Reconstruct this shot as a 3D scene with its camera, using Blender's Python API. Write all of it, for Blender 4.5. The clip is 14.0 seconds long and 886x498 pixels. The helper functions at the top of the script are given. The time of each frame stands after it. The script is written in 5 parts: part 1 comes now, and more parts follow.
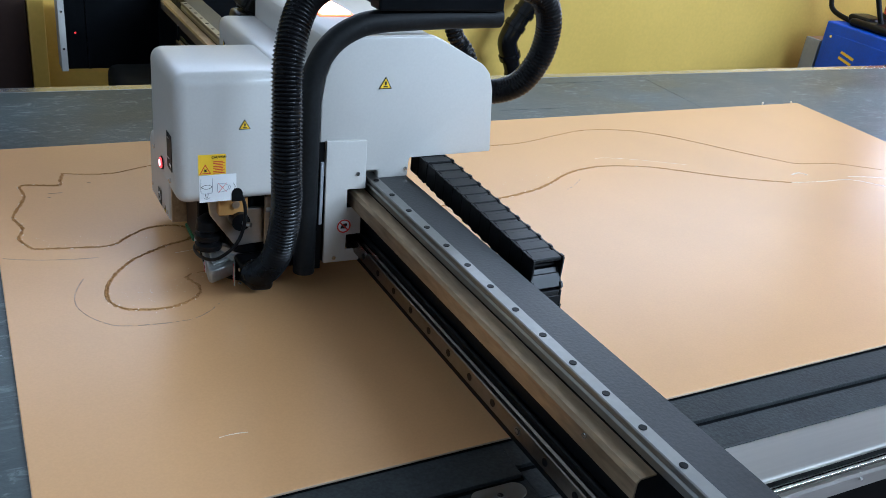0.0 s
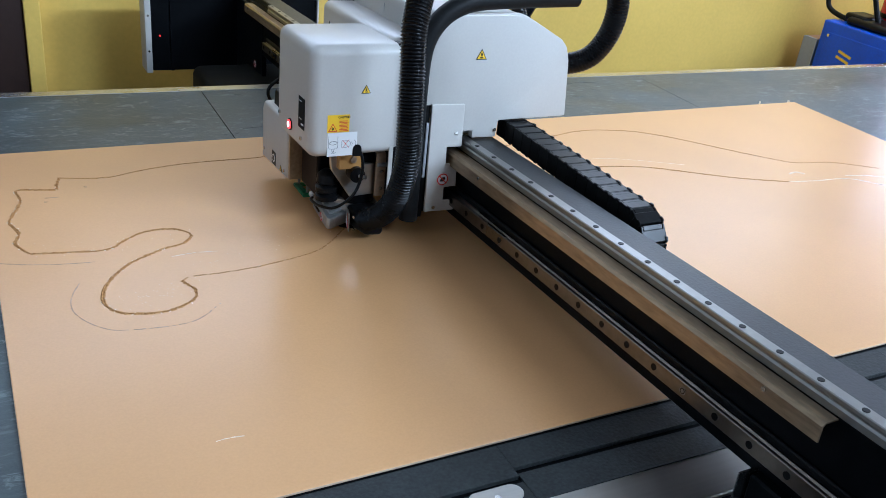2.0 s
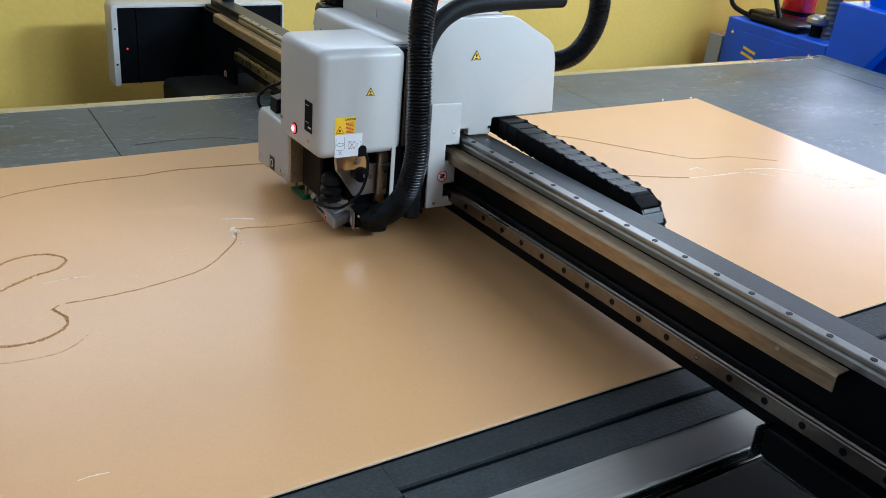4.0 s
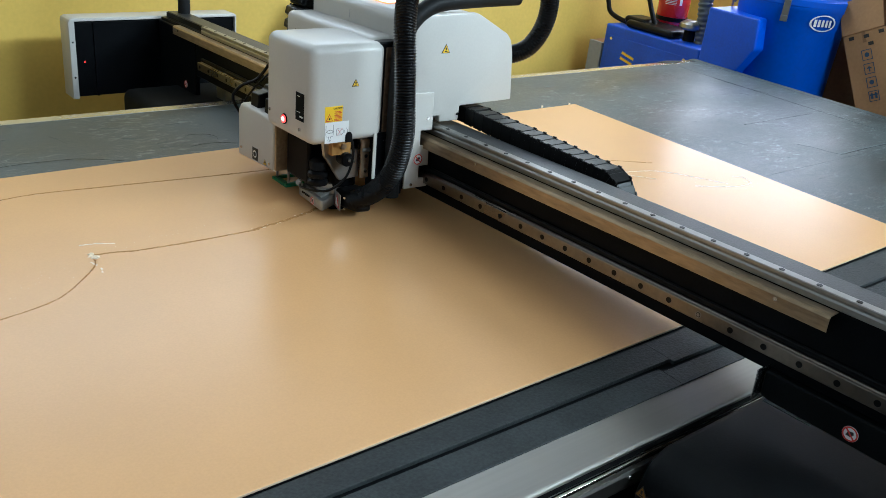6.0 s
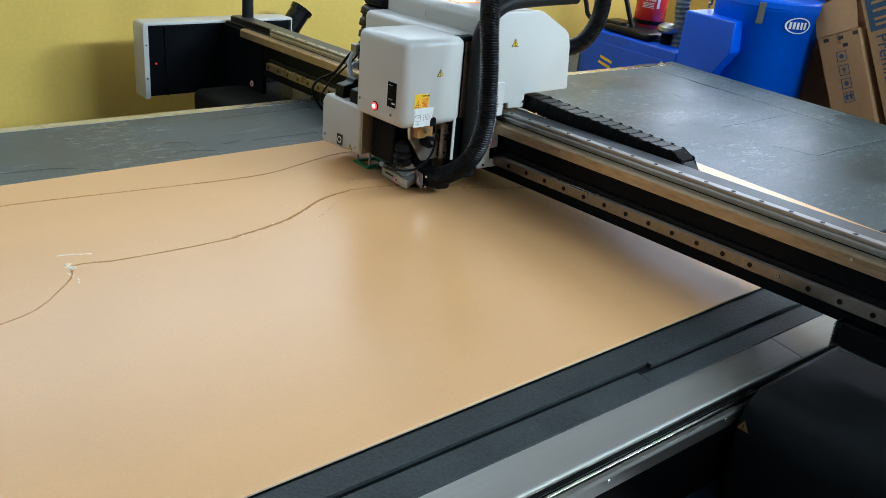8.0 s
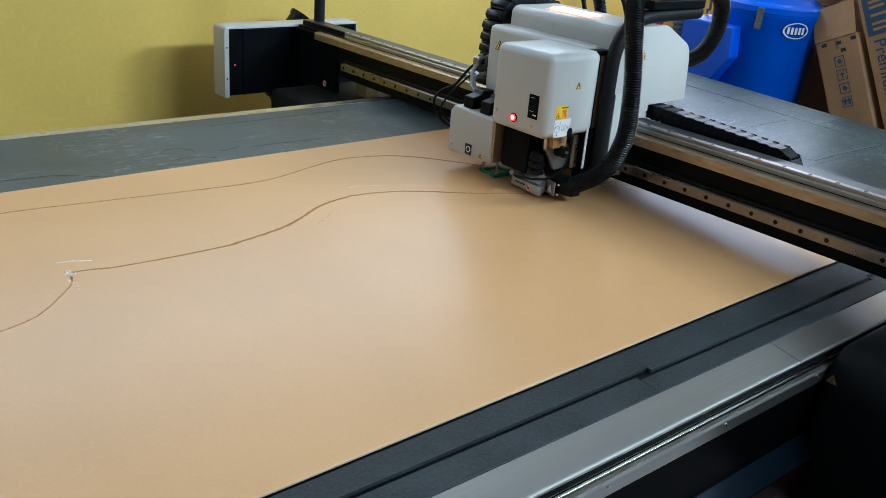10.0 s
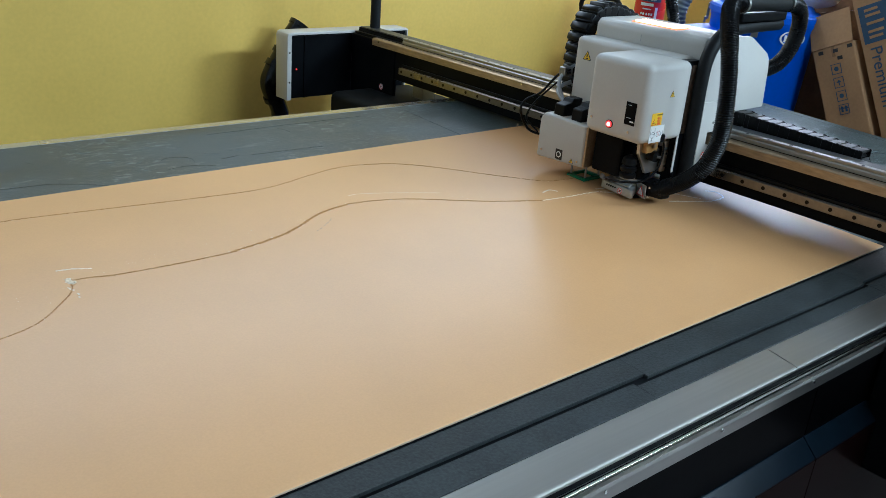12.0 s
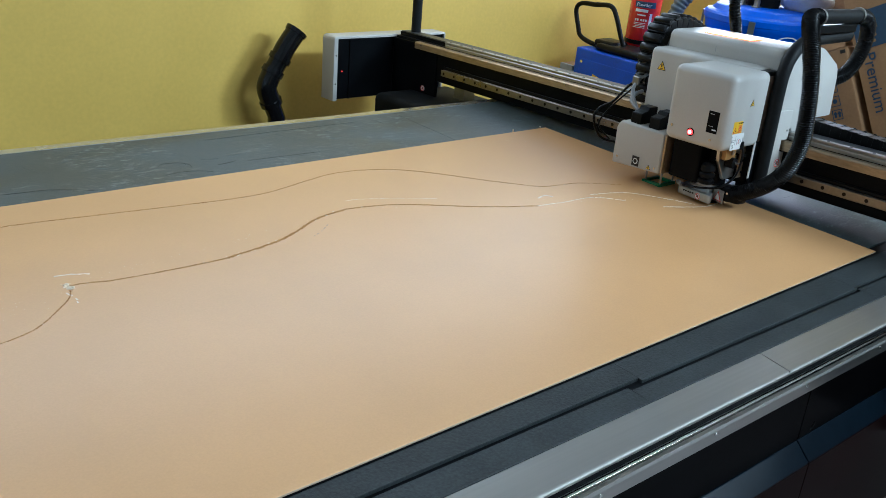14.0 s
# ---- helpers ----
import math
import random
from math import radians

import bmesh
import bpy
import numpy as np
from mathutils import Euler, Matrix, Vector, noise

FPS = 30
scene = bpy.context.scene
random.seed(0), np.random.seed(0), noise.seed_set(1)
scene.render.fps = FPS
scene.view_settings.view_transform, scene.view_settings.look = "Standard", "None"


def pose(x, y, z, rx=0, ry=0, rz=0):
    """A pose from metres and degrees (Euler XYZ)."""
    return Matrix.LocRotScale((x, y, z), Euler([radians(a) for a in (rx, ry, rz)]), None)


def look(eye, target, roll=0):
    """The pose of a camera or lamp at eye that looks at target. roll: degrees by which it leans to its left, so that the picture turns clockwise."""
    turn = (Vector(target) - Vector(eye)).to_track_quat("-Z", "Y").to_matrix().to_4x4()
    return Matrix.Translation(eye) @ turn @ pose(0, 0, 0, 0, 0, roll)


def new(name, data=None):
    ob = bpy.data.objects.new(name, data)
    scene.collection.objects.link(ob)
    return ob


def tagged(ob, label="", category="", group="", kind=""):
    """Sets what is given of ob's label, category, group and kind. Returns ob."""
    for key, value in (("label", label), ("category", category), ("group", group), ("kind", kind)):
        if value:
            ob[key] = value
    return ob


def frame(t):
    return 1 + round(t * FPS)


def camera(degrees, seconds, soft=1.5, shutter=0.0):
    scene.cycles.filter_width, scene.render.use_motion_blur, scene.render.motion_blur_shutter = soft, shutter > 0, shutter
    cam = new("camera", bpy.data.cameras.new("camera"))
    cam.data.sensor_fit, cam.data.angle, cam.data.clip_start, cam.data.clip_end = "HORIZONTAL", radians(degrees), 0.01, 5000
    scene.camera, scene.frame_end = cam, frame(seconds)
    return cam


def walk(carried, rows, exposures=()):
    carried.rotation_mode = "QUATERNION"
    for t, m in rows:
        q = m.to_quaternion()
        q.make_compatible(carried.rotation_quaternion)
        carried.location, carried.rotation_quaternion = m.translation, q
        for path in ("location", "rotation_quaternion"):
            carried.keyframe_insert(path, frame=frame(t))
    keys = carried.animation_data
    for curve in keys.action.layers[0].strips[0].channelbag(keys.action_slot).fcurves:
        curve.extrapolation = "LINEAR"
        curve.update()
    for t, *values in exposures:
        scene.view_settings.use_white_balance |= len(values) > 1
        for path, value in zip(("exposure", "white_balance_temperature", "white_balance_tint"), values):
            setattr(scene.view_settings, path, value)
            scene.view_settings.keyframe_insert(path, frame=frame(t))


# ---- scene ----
cam = camera(53.0, 14.0, soft=0.65)

PATH = [
    (0, (-0.007, -0.816, 1.715), (0.89, 0.721, 0.803), 7.5),
    (0.5, (-0.007, -0.818, 1.714), (0.89, 0.72, 0.803), 7.5),
    (1, (-0.004, -0.82, 1.713), (0.894, 0.719, 0.805), 7.4),
    (1.5, (0.002, -0.823, 1.718), (0.895, 0.718, 0.807), 7.2),
    (2, (-0.001, -0.817, 1.716), (0.897, 0.722, 0.806), 7.1),
    (2.5, (0.003, -0.814, 1.712), (0.925, 0.713, 0.806), 7.1),
    (5, (0.153, -0.828, 1.71), (1.276, 0.591, 0.858), 6.4),
    (5.5, (0.159, -0.824, 1.708), (1.339, 0.555, 0.867), 6.8),
    (6, (0.167, -0.825, 1.705), (1.368, 0.538, 0.868), 6.7),
    (6.5, (0.172, -0.828, 1.709), (1.386, 0.523, 0.873), 6.6),
    (7, (0.172, -0.832, 1.713), (1.397, 0.51, 0.878), 6.5),
    (7.5, (0.173, -0.83, 1.715), (1.402, 0.51, 0.884), 6.6),
    (8, (0.173, -0.832, 1.714), (1.404, 0.51, 0.887), 6.5),
    (10.5, (0.17, -0.836, 1.717), (1.405, 0.511, 0.906), 6.3),
    (11, (0.16, -0.845, 1.718), (1.398, 0.503, 0.913), 6.3),
    (11.5, (0.168, -0.844, 1.717), (1.406, 0.507, 0.915), 6.2),
    (12, (0.167, -0.844, 1.719), (1.405, 0.508, 0.92), 6.2),
    (12.5, (0.164, -0.842, 1.719), (1.401, 0.511, 0.921), 6.3),
    (13, (0.162, -0.846, 1.72), (1.399, 0.508, 0.923), 6.3),
    (13.5, (0.156, -0.851, 1.721), (1.399, 0.503, 0.932), 6.4),
    (14, (0.158, -0.852, 1.726), (1.406, 0.498, 0.937), 6.3),
]
walk(cam, [(t, look(eye, target, roll)) for t, eye, target, roll in PATH],
     exposures=[(0, -0.14, 5080, 2), (2.5, 0.0, 5080, 4), (5, -0.14, 5450, -2), (6.5, -0.11, 5550, -5), (8, -0.13, 5380, -5), (10.5, -0.35, 5220, -5), (14, -0.40, 5180, -5)])

# ---------------------------------------------------------------- light
world = bpy.data.worlds.new("world")
scene.world = world
world.use_nodes = True
wn = world.node_tree
sky = wn.nodes.new("ShaderNodeTexSky")
sky.sky_type, sky.sun_disc = "NISHITA", False
sky.sun_elevation, sky.sun_rotation = radians(38), radians(140)
wn.nodes["Background"].inputs["Strength"].default_value = 0.12
wn.links.new(sky.outputs[0], wn.nodes["Background"].inputs[0])

scene.view_settings.exposure = 0.0


def window_light(name, eye, target, sx, sy, watts, color):
    lamp = bpy.data.lights.new(name, "AREA")
    lamp.shape, lamp.size, lamp.size_y, lamp.energy, lamp.color = "RECTANGLE", sx, sy, watts, color
    ob = new(name, lamp)
    ob.matrix_world = look(eye, target)
    return ob


# daylight standing in window openings; west and front are unseen, added as fill
window_light("window_light_north", (1.90, 2.68, 2.30), (1.7, 0.3, 0.9), 5.0, 0.62, 47, (0.96, 0.93, 1.0))
window_light("window_light_south", (6.4, -4.96, 4.9), (6.0, 0.0, 2.2), 2.7, 0.36, 560, (0.90, 0.94, 1.0))
window_light("window_light_west", (-2.55, 0.4, 1.9), (1.0, 0.6, 0.9), 1.5, 1.1, 3, (0.86, 0.93, 1.0))
window_light("window_light_front", (3.1, -4.96, 4.9), (1.9, 0.3, 0.9), 2.6, 0.7, 270, (0.90, 0.94, 1.0))
window_light("window_light_east", (5.04, 1.52, 1.62), (2.2, 0.7, 0.9), 1.75, 0.60, 36, (0.95, 0.88, 1.0))

# ---------------------------------------------------------------- materials


def material(name, color, rough=0.5, metal=0.0, vary=0.12, scale=3.0, fine=60.0, bump=0.05, color2=None, coat=0.0,
             stretch=(1, 1, 1), per_piece=0.0, rough_vary=0.1, spec=0.5, grain=0.35, coat_rough=0.05):
    m = bpy.data.materials.new(name)
    m.use_nodes = True
    nt = m.node_tree
    p = nt.nodes["Principled BSDF"]
    co = nt.nodes.new("ShaderNodeTexCoord")
    mp = nt.nodes.new("ShaderNodeMapping")
    mp.inputs["Scale"].default_value = stretch
    nt.links.new(co.outputs["Object"], mp.inputs[0])
    n1 = nt.nodes.new("ShaderNodeTexNoise")
    n1.inputs["Scale"].default_value, n1.inputs["Detail"].default_value = scale, 5
    n2 = nt.nodes.new("ShaderNodeTexNoise")
    n2.inputs["Scale"].default_value, n2.inputs["Detail"].default_value = fine, 3
    for n in (n1, n2):
        nt.links.new(mp.outputs[0], n.inputs["Vector"])
    mixf = nt.nodes.new("ShaderNodeMath")
    mixf.operation = "MULTIPLY_ADD"
    mixf.inputs[1].default_value, mixf.inputs[2].default_value = grain, 0.0
    nt.links.new(n2.outputs[0], mixf.inputs[0])
    add = nt.nodes.new("ShaderNodeMath")
    add.operation = "MULTIPLY_ADD"
    add.inputs[1].default_value = 1 - grain
    nt.links.new(n1.outputs[0], add.inputs[0])
    nt.links.new(mixf.outputs[0], add.inputs[2])
    ramp = nt.nodes.new("ShaderNodeValToRGB")
    lo = color2 if color2 else tuple(c * (1 - vary) for c in color)
    hi = tuple(min(1, c * (1 + vary)) for c in color)
    ramp.color_ramp.elements[0].position, ramp.color_ramp.elements[1].position = 0.36, 0.64
    ramp.color_ramp.elements[0].color, ramp.color_ramp.elements[1].color = (*lo, 1), (*hi, 1)
    nt.links.new(add.outputs[0], ramp.inputs[0])
    last = ramp.outputs[0]
    if per_piece:
        info = nt.nodes.new("ShaderNodeObjectInfo")
        hsv = nt.nodes.new("ShaderNodeHueSaturation")
        mul = nt.nodes.new("ShaderNodeMath")
        mul.operation = "MULTIPLY_ADD"
        mul.inputs[1].default_value, mul.inputs[2].default_value = per_piece, 1 - per_piece / 2
        nt.links.new(info.outputs["Random"], mul.inputs[0])
        nt.links.new(mul.outputs[0], hsv.inputs["Value"])
        nt.links.new(last, hsv.inputs["Color"])
        last = hsv.outputs[0]
    nt.links.new(last, p.inputs["Base Color"])
    rr = nt.nodes.new("ShaderNodeMath")
    rr.operation = "MULTIPLY_ADD"
    rr.inputs[1].default_value, rr.inputs[2].default_value = rough_vary * 2, rough - rough_vary
    nt.links.new(n1.outputs[0], rr.inputs[0])
    nt.links.new(rr.outputs[0], p.inputs["Roughness"])
    p.inputs["Metallic"].default_value = metal
    p.inputs["Specular IOR Level"].default_value = spec
    p.inputs["Coat Weight"].default_value = coat
    p.inputs["Coat Roughness"].default_value = coat_rough
    if bump:
        b = nt.nodes.new("ShaderNodeBump")
        b.inputs["Strength"].default_value, b.inputs["Distance"].default_value = bump, 0.004
        nt.links.new(n2.outputs[0], b.inputs["Height"])
        nt.links.new(b.outputs[0], p.inputs["Normal"])
    return m


def scuffed(name, dark, mid, pale):
    """Worn underlay: cloudy grey with chalky flecks and streaks in patches."""
    m = bpy.data.materials.new(name)
    m.use_nodes = True
    nt = m.node_tree
    p = nt.nodes["Principled BSDF"]
    co = nt.nodes.new("ShaderNodeTexCoord")

    def clouds(scale, detail, rough, stretch=(1, 1, 1), bend=0.0):
        mp = nt.nodes.new("ShaderNodeMapping")
        mp.inputs["Scale"].default_value = stretch
        n = nt.nodes.new("ShaderNodeTexNoise")
        n.inputs["Scale"].default_value, n.inputs["Detail"].default_value, n.inputs["Roughness"].default_value, n.inputs["Distortion"].default_value = scale, detail, rough, bend
        nt.links.new(co.outputs["Object"], mp.inputs[0])
        nt.links.new(mp.outputs[0], n.inputs["Vector"])
        return n.outputs[0]

    def curve(value, lo, hi):
        r = nt.nodes.new("ShaderNodeMapRange")
        r.inputs["From Min"].default_value, r.inputs["From Max"].default_value = lo, hi
        nt.links.new(value, r.inputs["Value"])
        return r.outputs[0]

    def times(a, b, k=1.0):
        q = nt.nodes.new("ShaderNodeMath")
        q.operation = "MULTIPLY"
        nt.links.new(a, q.inputs[0])
        if b is None:
            q.inputs[1].default_value = k
        else:
            nt.links.new(b, q.inputs[1])
        return q.outputs[0]

    def blend(factor, a, b):
        x = nt.nodes.new("ShaderNodeMix")
        x.data_type = "RGBA"
        nt.links.new(factor, x.inputs[0])
        for socket, c in ((x.inputs[6], a), (x.inputs[7], b)):
            if isinstance(c, tuple):
                socket.default_value = (*c, 1)
            else:
                nt.links.new(c, socket)
        return x.outputs[2]

    cloud = curve(clouds(3.2, 7, 0.68, (0.8, 1.4, 1), 0.4), 0.36, 0.62)
    base = blend(cloud, dark, mid)
    patch = curve(clouds(3.4, 4, 0.6), 0.42, 0.60)
    fleck = curve(clouds(55, 6, 0.75, (0.55, 1.3, 1), 0.8), 0.53, 0.70)
    worn = blend(times(times(fleck, patch), None, 0.95), base, pale)
    streak = curve(clouds(26, 3, 0.6, (0.16, 2.2, 1), 0.3), 0.62, 0.74)
    worn = blend(times(times(streak, cloud), None, 0.35), worn, pale)
    info = nt.nodes.new("ShaderNodeObjectInfo")
    hsv = nt.nodes.new("ShaderNodeHueSaturation")
    gain = nt.nodes.new("ShaderNodeMath")
    gain.operation = "MULTIPLY_ADD"
    gain.inputs[1].default_value, gain.inputs[2].default_value = 0.16, 0.92
    nt.links.new(info.outputs["Random"], gain.inputs[0])
    nt.links.new(gain.outputs[0], hsv.inputs["Value"])
    nt.links.new(worn, hsv.inputs["Color"])
    nt.links.new(hsv.outputs[0], p.inputs["Base Color"])
    rough = nt.nodes.new("ShaderNodeMath")
    rough.operation = "MULTIPLY_ADD"
    rough.inputs[1].default_value, rough.inputs[2].default_value = 0.14, 0.33
    p.inputs["Specular IOR Level"].default_value = 0.5
    nt.links.new(cloud, rough.inputs[0])
    nt.links.new(rough.outputs[0], p.inputs["Roughness"])
    b = nt.nodes.new("ShaderNodeBump")
    b.inputs["Strength"].default_value, b.inputs["Distance"].default_value = 0.22, 0.003
    nt.links.new(clouds(140, 4, 0.7), b.inputs["Height"])
    nt.links.new(b.outputs[0], p.inputs["Normal"])
    return m


def glow(name, color, strength):
    m = bpy.data.materials.new(name)
    m.use_nodes = True
    p = m.node_tree.nodes["Principled BSDF"]
    p.inputs["Base Color"].default_value = (*color, 1)
    p.inputs["Emission Color"].default_value = (*color, 1)
    p.inputs["Emission Strength"].default_value = strength
    return m


WALL = material("yellow_wall_paint", (0.66, 0.455, 0.098), 0.45, vary=0.07, scale=2.2, fine=60, bump=0.025, spec=0.4)
PLASTER = material("grey_plaster", (0.42, 0.42, 0.42), 0.7, vary=0.06, scale=1.5, fine=60, bump=0.1)
BAND = material("grey_white_band_paint", (0.70, 0.70, 0.70), 0.8, vary=0.04, bump=0.05)
CEIL = material("grey_ceiling_paint", (0.74, 0.74, 0.74), 0.8, vary=0.04, bump=0.05)
FLOOR = material("dark_brown_floor", (0.065, 0.038, 0.030), 0.4, vary=0.2, scale=2, fine=40, bump=0.1)
MDF = material("laminated_fibreboard", (0.640, 0.360, 0.152), 0.45, vary=0.05, scale=2.6, fine=260, bump=0.008, rough_vary=0.04, spec=0.12, coat=0.52, coat_rough=0.26)
MDF_EDGE = material("fibreboard_edge", (0.46, 0.33, 0.22), 0.8, vary=0.1, fine=200)
CUT = material("milled_groove_fibre", (0.53, 0.292, 0.114), 0.95, color2=(0.28, 0.132, 0.046), vary=0.1, scale=170, fine=420, bump=0.6, spec=0.05)
DUST = material("pale_cut_fluff", (0.80, 0.65, 0.47), 0.95, vary=0.2, scale=60, fine=300, bump=0.5)
FAINT = material("faint_score_line", (0.42, 0.27, 0.15), 0.9, vary=0.3, scale=50, fine=300, bump=0.3)
FELT = scuffed("grey_cutting_underlay", (0.018, 0.029, 0.031), (0.048, 0.066, 0.069), (0.23, 0.27, 0.275))
STRIP = material("dark_edge_underlay", (0.027, 0.031, 0.032), 0.60, color2=(0.014, 0.017, 0.018), vary=0.3, scale=13, fine=190, bump=0.3, per_piece=0.3, spec=0.36, grain=0.5)
ALU = material("brushed_aluminium", (0.50, 0.478, 0.445), 0.34, 1.0, vary=0.08, scale=2, fine=50, bump=0.0, stretch=(0.05, 3, 3))
STEEL = material("ground_rail_steel", (0.31, 0.305, 0.29), 0.36, 1.0, vary=0.1, scale=6, fine=90, bump=0.03)
EDGE_STRIP = material("pale_edge_strip", (0.56, 0.56, 0.55), 0.26, 0.95, vary=0.08, scale=4, fine=90, bump=0.02, stretch=(0.2, 2, 2))
DUSTY_STEEL = material("dusty_cover_strip", (0.39, 0.29, 0.18), 0.38, 0.75, vary=0.34, scale=9, fine=140, bump=0.05, stretch=(1, 0.2, 1))
BLACK = material("black_powder_coat", (0.0045, 0.005, 0.006), 0.32, vary=0.3, scale=8, fine=200, bump=0.03, spec=0.06)
MATTEK = material("matt_black_housing", (0.0042, 0.0050, 0.0056), 0.60, vary=0.4, scale=8, fine=260, bump=0.06, spec=0.10)
SCREW = material("bright_screw_steel", (0.70, 0.69, 0.66), 0.24, 1.0, vary=0.1, scale=40, fine=200, bump=0.02)
# rail steel darkened and browned for what the lower rail reflects
SHADED_STEEL = material("oily_rail_steel", (0.23, 0.20, 0.165), 0.30, 1.0, vary=0.15, scale=6, fine=90, bump=0.03)
POLISH = material("polished_rail_steel", (0.20, 0.185, 0.165), 0.13, 1.0, vary=0.08, scale=6, fine=90, bump=0.01, rough_vary=0.03)
GREY_TOP = material("dusty_dark_beam_top", (0.026, 0.027, 0.029), 0.42, vary=0.4, scale=6, fine=220, bump=0.10, rough_vary=0.1)
RUBBER = material("black_rubber", (0.005, 0.005, 0.0055), 0.36, vary=0.3, scale=20, fine=120, bump=0.05, spec=0.14)
HOSE = material("ribbed_hose_rubber", (0.004, 0.004, 0.0045), 0.27, vary=0.3, scale=20, fine=120, bump=0.04, spec=0.18)
TUBE = material("dark_foam_tube", (0.0095, 0.010, 0.0105), 0.55, vary=0.3, scale=14, fine=160, bump=0.1, spec=0.15)
PIPE = material("glossy_black_pipe", (0.006, 0.006, 0.0065), 0.16, vary=0.2, scale=9, fine=60, bump=0.015, spec=0.35, rough_vary=0.04)
CHAIN = material("black_chain_plastic", (0.0055, 0.0055, 0.006), 0.36, vary=0.3, scale=14, fine=100, bump=0.06, per_piece=0.4, spec=0.24, rough_vary=0.12)
WHITE = material("off_white_machine_cover", (0.50, 0.48, 0.445), 0.42, vary=0.04, scale=5, fine=240, bump=0.025, spec=0.22, rough_vary=0.03, coat=0.25, coat_rough=0.16)
BLUE = material("blue_machine_paint", (0.006, 0.078, 0.60), 0.42, vary=0.15, scale=5, fine=90, bump=0.06)
BLUEPL = material("blue_bin_plastic", (0.006, 0.098, 0.66), 0.42, vary=0.1, scale=4, fine=60, bump=0.04)
CARD = material("brown_cardboard", (0.34, 0.19, 0.085), 0.85, vary=0.12, scale=5, fine=70, bump=0.12)
# cardboard darkened for the shaded carton behind; also the brown of the tape
CARD_DARK = material("worn_cardboard", (0.24, 0.13, 0.06), 0.85, vary=0.2, scale=5, fine=70, bump=0.12)
RED = material("red_extinguisher_paint", (0.55, 0.020, 0.022), 0.25, vary=0.1, bump=0.0, coat=0.4)
YELLOW = material("yellow_warning_label", (0.86, 0.55, 0.02), 0.45, vary=0.04, bump=0.0)
LABEL = material("white_label_paper", (0.78, 0.78, 0.77), 0.5, vary=0.03, bump=0.0)
INK = material("black_print", (0.012, 0.012, 0.012), 0.5, vary=0.1, bump=0.0)
NAVY = material("navy_print", (0.020, 0.055, 0.11), 0.6, vary=0.2, bump=0.0)
REDINK = material("red_print", (0.60, 0.04, 0.03), 0.5, vary=0.05, bump=0.0)
CAST = material("cast_aluminium", (0.40, 0.395, 0.38), 0.42, 0.75, vary=0.15, scale=30, fine=200, bump=0.12)
DUCT = material("blue_grey_duct_plastic", (0.075, 0.090, 0.105), 0.45, vary=0.15, scale=12, fine=80, bump=0.05)
# orange bloom round the status light, given as emission
HALO = glow("amber_light_rim", (1.0, 0.16, 0.03), 2.2)
GREEN = material("green_circuit_ring", (0.012, 0.16, 0.06), 0.4, vary=0.1, bump=0.0)
ORANGE = material("amber_plastic_block", (0.36, 0.19, 0.055), 0.35, vary=0.08, bump=0.02)
GREYC = material("grey_cable", (0.30, 0.31, 0.33), 0.5, vary=0.08)
COPPER = material("brown_anodised_plate", (0.34, 0.25, 0.17), 0.4, 0.6, vary=0.25, scale=20, fine=120, bump=0.05)
BROWN = material("brown_brush_strip", (0.085, 0.055, 0.035), 0.85, vary=0.4, scale=60, fine=200, bump=0.4)
DOOR = material("dark_brown_door", (0.028, 0.014, 0.010), 0.45, vary=0.2, scale=3, fine=60)
CLEAR = material("cloudy_plastic_sheet", (0.75, 0.77, 0.80), 0.2, vary=0.1, scale=12, fine=60, bump=0.3, spec=0.8)
LILAC = material("lilac_cloth", (0.36, 0.28, 0.48), 0.8, vary=0.2, scale=12, fine=60, bump=0.2)
LED = glow("red_signal_light", (1.0, 0.05, 0.05), 2.2)
LED_CORE = glow("signal_light_core", (1.0, 0.45, 0.42), 3.0)
# the warning yellow again, with the shade on the drive housing in its colour
SHADED_YELLOW = material("dusty_warning_label", (0.22, 0.10, 0.012), 0.7, vary=0.2, bump=0.0)
LED_DIM = glow("red_pilot_light", (1.0, 0.03, 0.03), 0.5)
BAR = glow("warm_status_light", (1.0, 0.44, 0.27), 6.5)

# ---------------------------------------------------------------- mesh tools


def box(bm, x0, y0, z0, x1, y1, z1, bevel=0.0, seg=2):
    m = Matrix.LocRotScale(((x0 + x1) / 2, (y0 + y1) / 2, (z0 + z1) / 2), None, (abs(x1 - x0), abs(y1 - y0), abs(z1 - z0)))
    verts = bmesh.ops.create_cube(bm, size=1.0, matrix=m)["verts"]
    if bevel:
        edges = list({e for v in verts for e in v.link_edges})
        bmesh.ops.bevel(bm, geom=edges, offset=bevel, segments=seg, profile=0.5, affect="EDGES")
    return bm


def prism(bm, pts, axis, a, b, bevel=0.0, seg=2):
    """A polygon in the plane across axis (x: y,z; y: x,z; z: x,y), from a to b along it."""
    def at(p, h):
        return {"x": (h, p[0], p[1]), "y": (p[0], h, p[1]), "z": (p[0], p[1], h)}[axis]
    lo = [bm.verts.new(at(p, a)) for p in pts]
    hi = [bm.verts.new(at(p, b)) for p in pts]
    n = len(pts)
    faces = [bm.faces.new(lo), bm.faces.new(hi)] + [bm.faces.new((lo[i], lo[(i + 1) % n], hi[(i + 1) % n], hi[i])) for i in range(n)]
    bmesh.ops.recalc_face_normals(bm, faces=faces)
    if bevel:
        edges = list({e for f in faces for e in f.edges})
        bmesh.ops.bevel(bm, geom=edges, offset=bevel, segments=seg, profile=0.5, affect="EDGES")
    return bm


